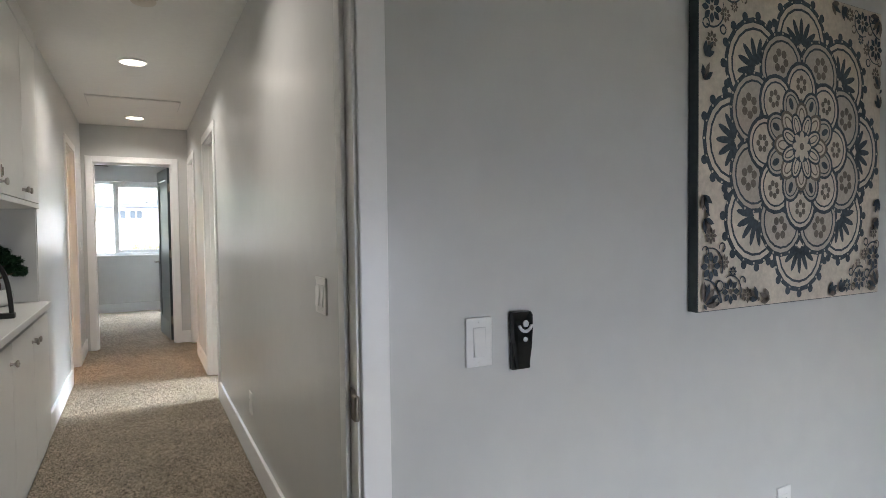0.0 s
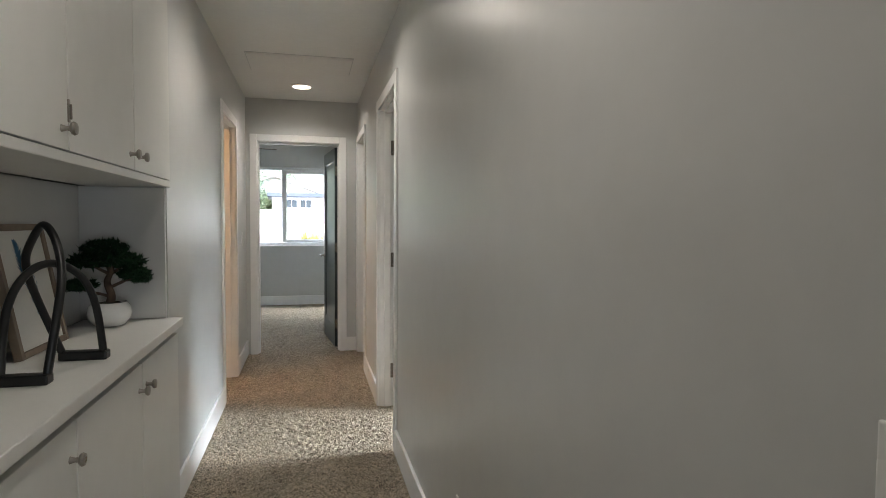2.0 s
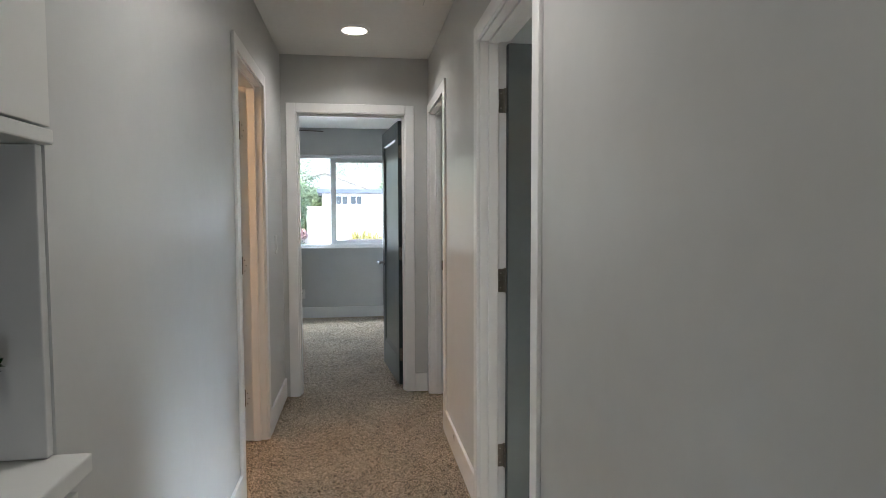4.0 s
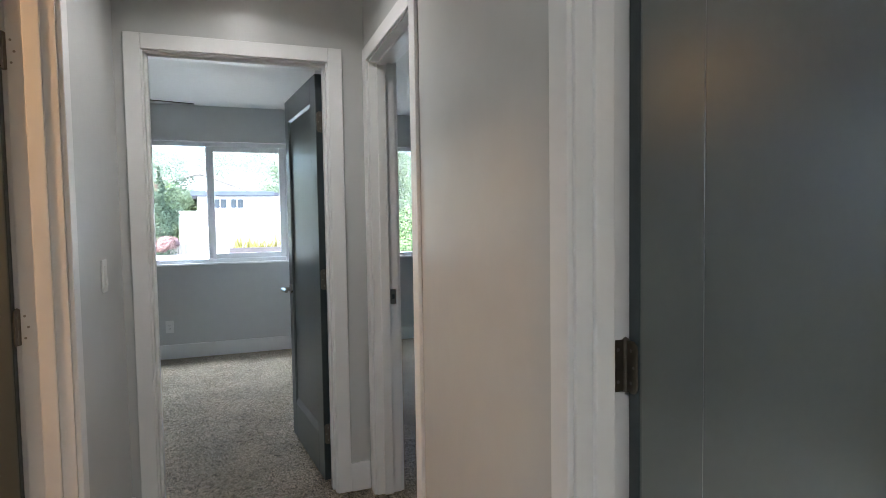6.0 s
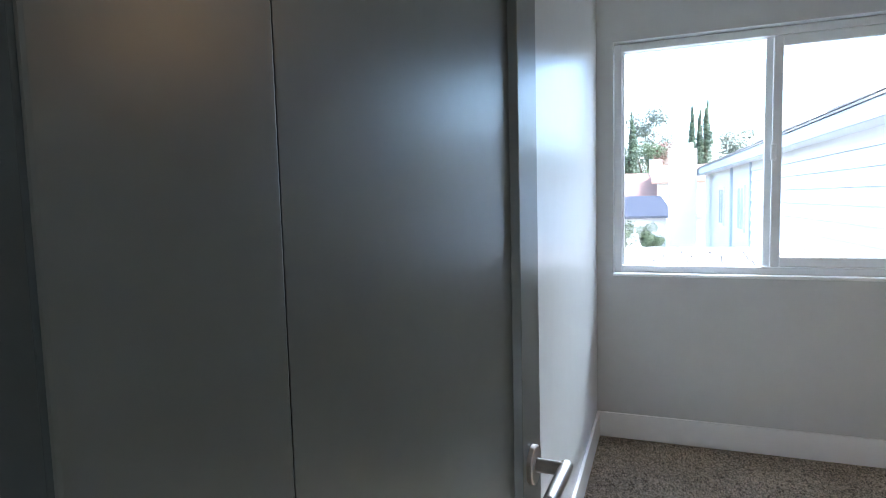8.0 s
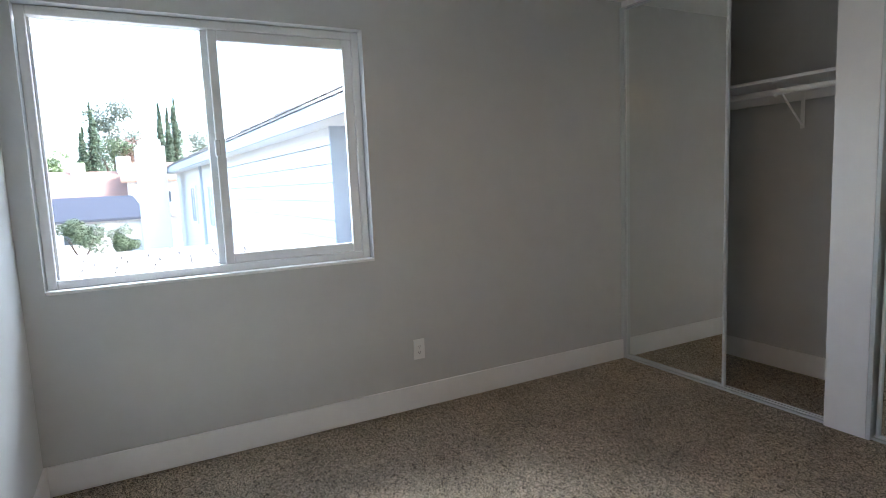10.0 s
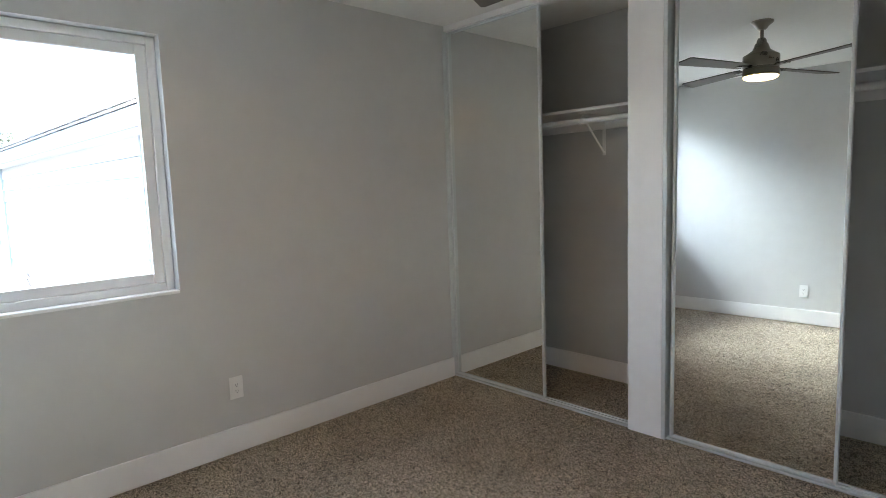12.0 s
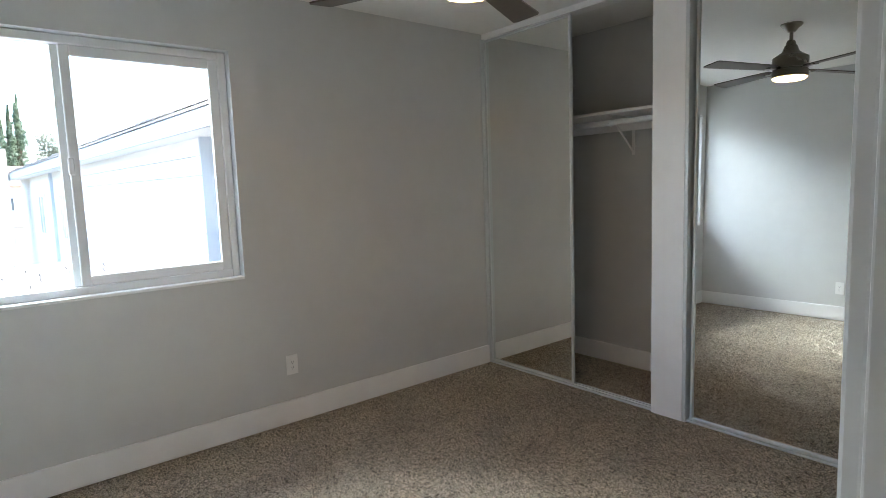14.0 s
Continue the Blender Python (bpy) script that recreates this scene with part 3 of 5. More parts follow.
# leaning framed feather print
pic = thing("framed_print", pose(-1.284, 2.205, 0.871, 0, -10.5, 0), "greyed wood frame with a blue feather print leaning in the niche", "picture")
PW, PH = 0.33, 0.40
part("frame_side", rbox(-0.012, 0.012, 0, 0.02, 0, PH, 0.002), OAK, pic)
part("frame_side", rbox(-0.012, 0.012, PW - 0.02, PW, 0, PH, 0.002), OAK, pic)
part("frame_rail", rbox(-0.012, 0.012, 0.02, PW - 0.02, 0, 0.02, 0.002), OAK, pic)
part("frame_rail", rbox(-0.012, 0.012, 0.02, PW - 0.02, PH - 0.02, PH, 0.002), OAK, pic)
part("print", rbox(-0.010, 0.004, 0.0195, PW - 0.0195, 0.0195, PH - 0.0195, 0), PAPER, pic, "white paper print")
fm = bmesh.new()
rng = random.Random(4)
for i in range(70):
    s = i / 69
    cy, cz = 0.20 - 0.075 * s, 0.075 + 0.27 * s
    for sd in (-1, 1):
        ln = 0.060 * math.sin(math.pi * min(1, 0.12 + 0.8 * s)) * rng.uniform(0.75, 1.15)
        a = radians(40 + 18 * rng.random())
        dy, dz = sd * ln * math.cos(a), ln * math.sin(a)
        p = [(0.0045, cy, cz - 0.006), (0.0045, cy + dy, cz + dz), (0.0045, cy, cz + 0.007)]
        fm.faces.new([fm.verts.new(q) for q in (p if sd > 0 else p[::-1])])
part("feather", fm, FEATHER, pic, "blue ink feather", smooth=False)

# bonsai
bon = thing("bonsai_plant", pose(-1.225, 2.795, 0.870), "artificial dark green bonsai in a round white ceramic pot", "plant")
part("pot", lathe([(0, 0), (0.042, 0), (0.056, 0.006), (0.073, 0.03), (0.078, 0.052), (0.073, 0.078), (0.061, 0.093), (0.056, 0.093), (0.059, 0.082), (0, 0.080)], 40), CERAMIC, bon, "glossy white ceramic pot")
part("soil", moved(lathe([(0, 0.094), (0.035, 0.092), (0.0585, 0.083), (0, 0.078)], 24), Matrix()), SOIL, bon, "brown moss")
part("trunk", tube(catmull([(0, 0, 0.08), (0.010, -0.010, 0.12), (-0.01, 0.010, 0.17), (0.010, -0.004, 0.22), (0.0, 0.0, 0.29)], 6), [0.017 - 0.0004 * k for k in range(25)], 10), BARK, bon)
pads = [((-0.01, -0.01, 0.300), (0.080, 0.085, 0.034)), ((0.045, 0.04, 0.245), (0.070, 0.070, 0.034)), ((0.080, 0.03, 0.198), (0.055, 0.060, 0.026)), ((-0.03, 0.06, 0.262), (0.070, 0.075, 0.036)), ((-0.075, -0.085, 0.165), (0.055, 0.060, 0.024)), ((-0.055, -0.03, 0.252), (0.070, 0.070, 0.034)), ((0.03, -0.05, 0.258), (0.065, 0.060, 0.032)), ((0.095, 0.06, 0.178), (0.035, 0.040, 0.020))]
for (cx, cy, cz), _ in pads[1:6]:
    part("branch", tube(catmull([(0, 0, cz - 0.05), (cx * 0.5, cy * 0.5, cz - 0.03), (cx, cy, cz - 0.01)], 5), 0.006, 8), BARK, bon)
for (cx, cy, cz), (rx, ry, rz) in pads:
    bm = bmesh.new()
    for i in range(700):
        th, ph = rng.uniform(0, 2 * math.pi), math.acos(rng.uniform(-1, 1))
        r = rng.uniform(0.72, 1.08)
        c = Vector((cx + rx * r * math.sin(ph) * math.cos(th), cy + ry * r * math.sin(ph) * math.sin(th), cz + rz * r * math.cos(ph) * (1.0 if math.cos(ph) > 0 else 0.6)))
        d = Vector((rng.gauss(0, 1), rng.gauss(0, 1), rng.gauss(0.3, 0.8))).normalized()
        s = d.cross(Vector((rng.gauss(0, 1), rng.gauss(0, 1), 1))).normalized()
        ln, wd = rng.uniform(0.012, 0.024), rng.uniform(0.003, 0.006)
        a, b2, tip = c - s * wd, c + s * wd, c + d * ln
        base = c - d * ln * 0.5
        bm.faces.new([bm.verts.new(p) for p in (base, b2, tip, a)])
    part("foliage", bm, LEAF, bon, "dark green needle foliage", smooth=False)


# ---- switch plates, outlets, small fixtures ----
def plate(name, m, gangs, label, category, group=""):
    """Wall plate: local x across, y out of the wall towards -y, z up from its centre."""
    t = thing(name, m, label, category, group)
    w, h = (0.072, 0.118) if gangs == 1 else (0.118, 0.118)
    part("plate", rbox(-w / 2, w / 2, -0.007, 0, -h / 2, h / 2, 0.0028, 3), PLATE, t)
    return t, w, h


def switch(m, gangs, label):
    t, w, h = plate("light_switch", m, gangs, label, "light switch")
    for cx in ([0] if gangs == 1 else [-0.023, 0.023]):
        bm = bmesh.new()
        prof = [(-0.0335, -0.0072), (-0.0335, -0.0135), (0.0, -0.0098), (0.0335, -0.0085), (0.0335, -0.0072)]
        vs = [[bm.verts.new((cx + sx, y, z)) for z, y in prof] for sx in (-0.0155, 0.0155)]
        for k in range(4):
            bm.faces.new((vs[0][k], vs[0][k + 1], vs[1][k + 1], vs[1][k]))
        bm.faces.new(vs[0][::-1])
        bm.faces.new(vs[1])
        bmesh.ops.recalc_face_normals(bm, faces=bm.faces[:])
        part("rocker", bm, PLATE, t, smooth=False)
        part("gap", rbox(cx - 0.0175, cx + 0.0175, -0.0073, -0.0069, -0.0355, 0.0355, 0), mat_grey, t, smooth=False)
        for z in (-0.048, 0.048):
            part("screw", moved(lathe([(0, 0), (0.003, 0), (0.0025, 0.001), (0, 0.0012)], 10, "y"), pose(cx, -0.007, z)), PLATE, t)


# grey strip colour painting the shade in rocker and hatch gaps
mat_grey = mat("painted_gap_shade", (0.60, 0.60, 0.59), 0.5)


def outlet(m, group="wall outlets"):
    t, w, h = plate("wall_outlet", m, 1, "white duplex electrical outlet on the wall", "outlet", group)
    part("face", rbox(-0.0168, 0.0168, -0.0085, -0.0065, -0.0335, 0.0335, 0.001), PLATE, t)
    for z in (-0.017, 0.017):
        for x, hh in ((-0.006, 0.004), (0.006, 0.0045)):
            part("slot", rbox(x - 0.0011, x + 0.0011, -0.0089, -0.008, z - hh, z + hh, 0), SLOT, t, smooth=False)
        part("slot", rbox(-0.0022, 0.0022, -0.0089, -0.008, z - 0.0115, z - 0.0075, 0), SLOT, t, smooth=False)
    return t


switch(pose(0.188, 0, 1.0), 1, "white rocker light switch beside the doorway")
switch(pose(0.0, 0.657, 1.06, 0, 0, -90), 2, "white double rocker switch on the hall wall")
switch(pose(-1.05, 5.72, 1.12, 0, 0, 90), 1, "white rocker switch beside the bathroom door")
outlet(pose(1.39, 0, 0.325))
outlet(pose(0.0, 2.08, 0.335, 0, 0, -90))
outlet(pose(3.157, 2.503, 0.347, 0, 0, -90))
outlet(pose(1.80, 4.335, 0.315))
outlet(pose(-1.24, 9.43, 0.312))

# fan remote in its wall cradle
rem = thing("fan_remote", pose(0.305, 0, 0.995), "glossy black fan remote in a wall holder with silver buttons", "remote control")
bm = bmesh.new()
rows = [(-0.070, 0.016, 0.022), (-0.062, 0.0195, 0.026), (-0.02, 0.0245, 0.030), (0.03, 0.0285, 0.031), (0.062, 0.029, 0.028), (0.070, 0.026, 0.022)]
rings = []
for z, hw, dp in rows:
    rings.append([bm.verts.new((x, y, z)) for x, y in ((-hw, -0.004), (-hw, -dp * 0.75), (-hw * 0.8, -dp * 0.95), (0, -dp), (hw * 0.8, -dp * 0.95), (hw, -dp * 0.75), (hw, -0.004))])
for a, b in zip(rings, rings[1:]):
    for k in range(6):
        bm.faces.new((a[k], a[k + 1], b[k + 1], b[k]))
    bm.faces.new((a[6], a[0], b[0], b[6]))
bm.faces.new(rings[0][::-1])
bm.faces.new(rings[-1])
bmesh.ops.recalc_face_normals(bm, faces=bm.faces[:])
part("body", bm, BLACKP, rem)
part("cradle", rbox(-0.027, 0.027, -0.014, 0, -0.073, -0.005, 0.003), BLACKP, rem)
part("button", moved(lathe([(0, 0), (0.0088, 0), (0.008, 0.0025), (0, 0.003)], 20, "y"), pose(0.001, -0.030, 0.042)), SILVER, rem, "silver button")
part("button", moved(lathe([(0, 0), (0.006, 0), (0.0055, 0.0025), (0, 0.003)], 20, "y"), pose(-0.001, -0.0308, 0.004)), SILVER, rem, "silver button")
bm = bmesh.new()
ring = [[bm.verts.new((r * math.sin(a), -0.0325, 0.042 - r * math.cos(a))) for a in [radians(-80 + 160 * k / 14) for k in range(15)]] for r in (0.0145, 0.022)]
for k in range(14):
    bm.faces.new((ring[0][k], ring[0][k + 1], ring[1][k + 1], ring[1][k]))
geo = bmesh.ops.extrude_face_region(bm, geom=bm.faces[:])
bmesh.ops.translate(bm, verts=[v for v in geo["geom"] if isinstance(v, bmesh.types.BMVert)], vec=(0, 0.004, 0))
bmesh.ops.recalc_face_normals(bm, faces=bm.faces[:])
part("dial_button", bm, SILVER, rem, "silver curved button")


# ceiling fixtures of the hall
def downlight(x, y):
    t = thing("recessed_downlight", pose(x, y, 2.44), "lit round recessed ceiling downlight", "ceiling light", "hall downlights")
    part("trim_ring", lathe([(0.074, -0.001), (0.074, -0.010), (0.080, -0.012), (0.094, -0.006), (0.096, 0.0), (0.09, 0.0)], 40), PLATE, t)
    part("diffuser", lathe([(0, -0.009), (0.0745, -0.009), (0.0745, -0.003), (0, -0.003)], 40), LENS, t, "glowing diffuser", smooth=False)


# first fixture (y 1.18) is assumed, out of view, to go with its added lamp
for y in (1.18, 3.33, 5.48):
    downlight(-0.525, y)
sd = thing("smoke_detector", pose(-0.47, 2.05, 2.44), "white round smoke detector on the ceiling", "smoke detector")
part("base", lathe([(0, 0), (0.068, 0), (0.070, -0.012), (0.062, -0.018), (0, -0.018)], 40), CREAMP, sd)
part("cover", lathe([(0.058, -0.018), (0.060, -0.034), (0.050, -0.044), (0.02, -0.047), (0, -0.047)], 40), CREAMP, sd)
hatch = thing("attic_hatch", pose(-0.525, 4.775, 2.44), "painted attic access panel in the ceiling", "hatch", kind="structure")
part("panel", rbox(-0.365, 0.365, -0.24, 0.24, -0.012, 0, 0.003), CEIL, hatch)
part("gap", rbox(-0.372, 0.372, -0.247, 0.247, -0.003, 0.001, 0), mat_grey, hatch, smooth=False)
chime = thing("door_chime", pose(-0.985, 1.20, 1.84, 0, 0, 90), "aged cream plastic door chime box on the wall", "door chime")
part("body", rbox(-0.055, 0.055, -0.045, 0, -0.075, 0.075, 0.012, 4), CREAMP, chime)
part("grille", rbox(-0.04, 0.04, -0.048, -0.044, -0.05, -0.02, 0.002), CREAMP, chime)
bath = thing("bathroom_ceiling_light", pose(-1.95, 4.75, 2.44), "lit flush ceiling light of the bathroom", "ceiling light")
part("base", lathe([(0, 0), (0.17, 0), (0.17, -0.03), (0.16, -0.035), (0, -0.035)], 32), PLATE, bath)
part("diffuser", lathe([(0.158, -0.035), (0.14, -0.06), (0, -0.07)], 32), FANLENS, bath, "warm glowing diffuser")


# ---- painting ----
paint = thing("mandala_painting", pose(1.41, 0, 1.525), "square canvas print of a slate blue and cream floral mandala", "painting")
PS = 0.495
part("canvas", rbox(-PS, PS, -0.035, -0.002, -PS - 0.015, PS + 0.015, 0.003), EDGE, paint, "slate wrapped canvas edge")
part("print_ground", rbox(-PS + 0.003, PS - 0.003, -0.0362, -0.0345, -PS - 0.012, PS + 0.012, 0), CANVAS, paint, "cream distressed ground", smooth=False)
layers = [bmesh.new() for _ in range(4)]
LIFT = [0.0364]


def blob(k, pts):
    y = -LIFT[0]
    c = [p for p in pts if abs(p[0]) < PS - 0.004 and abs(p[1]) < PS + 0.01]
    if len(c) == len(pts):
        layers[k].faces.new([layers[k].verts.new((x, y, z)) for x, z in pts])


def petal(k, a, r0, r1, w, n=18, point=1.6):
    ca, sa = math.cos(a), math.sin(a)
    pts = []
    for i in range(n):
        u = i / n * 2 * math.pi
        rr = (r0 + r1) / 2 + (r1 - r0) / 2 * math.cos(u)
        ww = w * math.sin(u) * (abs(math.sin(u)) ** (point - 1) if math.cos(u) < 0 else 1)
        pts.append((ca * rr - sa * ww, sa * rr + ca * ww))
    blob(k, pts)


def disc(k, x, z, r, n=14):
    blob(k, [(x + r * math.cos(2 * math.pi * i / n), z + r * math.sin(2 * math.pi * i / n)) for i in range(n)])


def ringed(n, off, r0, r1, w, dark, light, grow=0.010, dots=False, core=True, veins=0):
    for i in range(n):
        a = off + 2 * math.pi * i / n
        LIFT[0] += 0.00002
        petal(dark, a, r0 - grow, r1 + grow, w + grow)
        LIFT[0] += 0.00002
        petal(light, a, r0, r1, w)
        LIFT[0] += 0.00002
        petal(dark, a, r0 + grow * 1.1, r1 - grow * 0.9, w - grow * 0.9)
        LIFT[0] += 0.00002
        petal(light, a, r0 + grow * 1.7, r1 - grow * 1.4, w - grow * 1.4)
        LIFT[0] += 0.00002
        if dots:
            for s in range(11):
                u = math.pi * (-0.62 + 1.24 * s / 10)
                rr, ww = (r0 + r1) / 2 + (r1 - r0 + grow) / 2 * math.cos(u), (w + grow * 0.55) * math.sin(u)
                disc(light, math.cos(a) * rr - math.sin(a) * ww, math.sin(a) * rr + math.cos(a) * ww, 0.0042, 8)
        mid = r0 + (r1 - r0) * 0.62
        if core:
            for q in range(6):
                b = a + 2 * math.pi * q / 6
                x, z = math.cos(a) * mid + 0.26 * w * math.cos(b), math.sin(a) * mid + 0.26 * w * math.sin(b)
                disc(2, x, z, 0.13 * w, 8)
            disc(2, math.cos(a) * (r0 + (r1 - r0) * 0.3), math.sin(a) * (r0 + (r1 - r0) * 0.3), 0.10 * w, 8)
        for q in range(veins):
            b = (q - (veins - 1) / 2) * 0.30
            ca, sa = math.cos(a), math.sin(a)
            cx, cz = ca * (r0 + (r1 - r0) * 0.42), sa * (r0 + (r1 - r0) * 0.42)
            ln = (r1 - r0) * 0.40
            d = a + b * 1.6
            pts = []
            for i2 in range(10):
                u = i2 / 10 * 2 * math.pi
                rr, ww = ln * (0.55 + 0.45 * math.cos(u)), 0.011 * math.sin(u)
                pts.append((cx + math.cos(d) * rr - math.sin(d) * ww, cz + math.sin(d) * rr + math.cos(d) * ww))
            blob(0, pts)
    LIFT[0] += 0.00004


E8 = math.pi / 8
LIFT[0] += 0.00002
ringed(8, E8 * 2, 0.22, 0.462, 0.128, 0, 1, 0.016, dots=True, core=False, veins=5)
for i in range(8):
    for s in range(9):
        u = math.pi * (-0.55 + 1.1 * s / 8)
        a = 2 * math.pi * i / 8
        rr, ww = 0.341 + 0.142 * math.cos(u), 0.15 * math.sin(u)
        disc(0, math.cos(a) * rr - math.sin(a) * ww, math.sin(a) * rr + math.cos(a) * ww, 0.014, 10)
ringed(8, E8, 0.16, 0.365, 0.105, 0, 3, 0.014, dots=True)
LIFT[0] += 0.00004
disc(0, 0, 0, 0.235, 40)
LIFT[0] += 0.00004
ringed(8, 0, 0.10, 0.265, 0.078, 0, 1, 0.012)
LIFT[0] += 0.00004
disc(0, 0, 0, 0.150, 32)
LIFT[0] += 0.00004
ringed(8, E8, 0.075, 0.185, 0.042, 0, 3, 0.009, core=False, veins=1)
LIFT[0] += 0.00004
disc(0, 0, 0, 0.11, 32)
LIFT[0] += 0.00004
ringed(8, 0, 0.055, 0.135, 0.026, 2, 1, 0.010, core=False)
ringed(8, E8, 0.03, 0.105, 0.020, 0, 1, 0.008, core=False)
LIFT[0] += 0.0001
disc(0, 0, 0, 0.052, 24)
LIFT[0] += 0.00005
for i in range(8):
    petal(1, i * 2 * E8, 0.008, 0.05, 0.012)
LIFT[0] += 0.00005
disc(2, 0, 0, 0.012)
# corner flowers and leaves
FLOWERS = ((0.445, 0.375, 0.044), (0.355, 0.455, 0.040), (0.445, 0.285, 0.026), (0.275, 0.470, 0.026), (0.385, 0.365, 0.024), (0.345, 0.395, 0.018))


def leaf(k, x, z, d, ln, w):
    """A pointed leaf from (x, z) along the way d."""
    c, s2 = math.cos(d), math.sin(d)
    blob(k, [(x + c * ln * u - s2 * w * v, z + s2 * ln * u + c * w * v) for u, v in ((0, 0), (0.22, 0.62), (0.5, 1), (0.78, 0.6), (1, 0), (0.78, -0.6), (0.5, -1), (0.22, -0.62))])


def arc(k, x, z, r, wide, a0, a1, n=12):
    """A curled stroke, tapering to its end."""
    for i in range(n):
        u, v = a0 + (a1 - a0) * i / n, a0 + (a1 - a0) * (i + 1) / n
        e, f = wide * (1 - 0.6 * i / n), wide * (1 - 0.6 * (i + 1) / n)
        blob(k, [(x + q * math.cos(w), z + q * math.sin(w)) for q, w in ((r - e, u), (r + e, u), (r + f, v), (r - f, v))])


rng = random.Random(9)
for sx in (-1, 1):
    for sz in (-1, 1):
        turn = math.atan2(sz, sx)
        LIFT[0] += 0.00002
        for fx, fz, fr in FLOWERS:
            ink = 0 if fr > 0.03 else rng.choice((0, 2))
            for q in range(8):
                a = q * 2 * math.pi / 8
                leaf(ink, sx * fx + fr * 0.28 * math.cos(a), sz * fz + fr * 0.28 * math.sin(a), a, fr * 0.72, fr * 0.24)
            disc(2, sx * fx, sz * fz, fr * 0.2, 8)
            if fr > 0.035:
                arc(ink, sx * fx, sz * fz, fr * 1.22, 0.0035, turn + 1.9, turn + 4.4)
        # corner fan
        cx, cz = sx * 0.478, sz * 0.492
        for q in range(5):
            d = turn + math.pi + (q - 2) * 0.36
            leaf(0 if q % 2 else 2, cx + 0.012 * math.cos(d), cz + 0.012 * math.sin(d), d, 0.062, 0.011)
        arc(0, cx, cz, 0.080, 0.005, turn + math.pi - 0.72, turn + math.pi + 0.72)
        # sprigs and curls along the edges
        for x, z, d in ((0.475, 0.235, 2.25), (0.225, 0.487, -0.65), (0.478, 0.165, 2.0), (0.165, 0.492, -0.45)):
            d = math.atan2(sz * math.sin(d), sx * math.cos(d))
            for q in (-1, 0, 1):
                leaf(rng.choice((0, 0, 2)), sx * x, sz * z, d + q * 0.55, 0.058 - 0.012 * abs(q), 0.010)
        for x, z, rr in ((0.470, 0.330, 0.014), (0.315, 0.478, 0.013), (0.405, 0.435, 0.016), (0.395, 0.320, 0.013), (0.300, 0.425, 0.013), (0.420, 0.480, 0.012)):
            arc(rng.choice((0, 2)), sx * x, sz * z, rr, 0.0035, rng.uniform(0, 6.3), rng.uniform(9, 11))
        taken = [(sx * fx, sz * fz, fr + 0.010) for fx, fz, fr in FLOWERS]
        for q in range(700):
            x, z = sx * rng.uniform(0.02, 0.478), sz * rng.uniform(0.02, 0.488)
            if math.hypot(x, z) < 0.512 or any(math.hypot(x - tx, z - tz) < 0.014 + tr for tx, tz, tr in taken):
                continue
            taken.append((x, z, 0.012))
            leaf(rng.choice((0, 2, 2)), x, z, rng.uniform(0, 6.28), rng.uniform(0.014, 0.028), 0.006)
for k, (nm, mt, lb) in enumerate((("blue_print", INK, "slate blue printed shapes"), ("cream_print", CANVAS, "cream printed petals"), ("taupe_print", INK2, "taupe printed shapes"), ("sand_print", CREAM2, "sand printed petals"))):
    tagged(part(nm, layers[k], mt, paint, lb, smooth=False), kind="stuff")


# ---- bedroom: closet ----
YF = 0.89
solid("wall_closet_pier", box(bmesh.new(), 1.597, 1.784, 0.79, 0.912, 0, 2.44), TRIM, "white painted pier between the closet openings", "wall", kind="structure")
solid("wall_closet_return", box(bmesh.new(), 0.12, 0.245, 0.905, 0.912, 0, 2.44), TRIM, "white painted closet return", "wall", kind="structure")
solid("closet_shelf_wall", box(bmesh.new(), 1.66, 1.75, 0.25, 0.79, 0, 2.44), PAINT, "grey painted partition inside the closet", "wall", kind="structure")


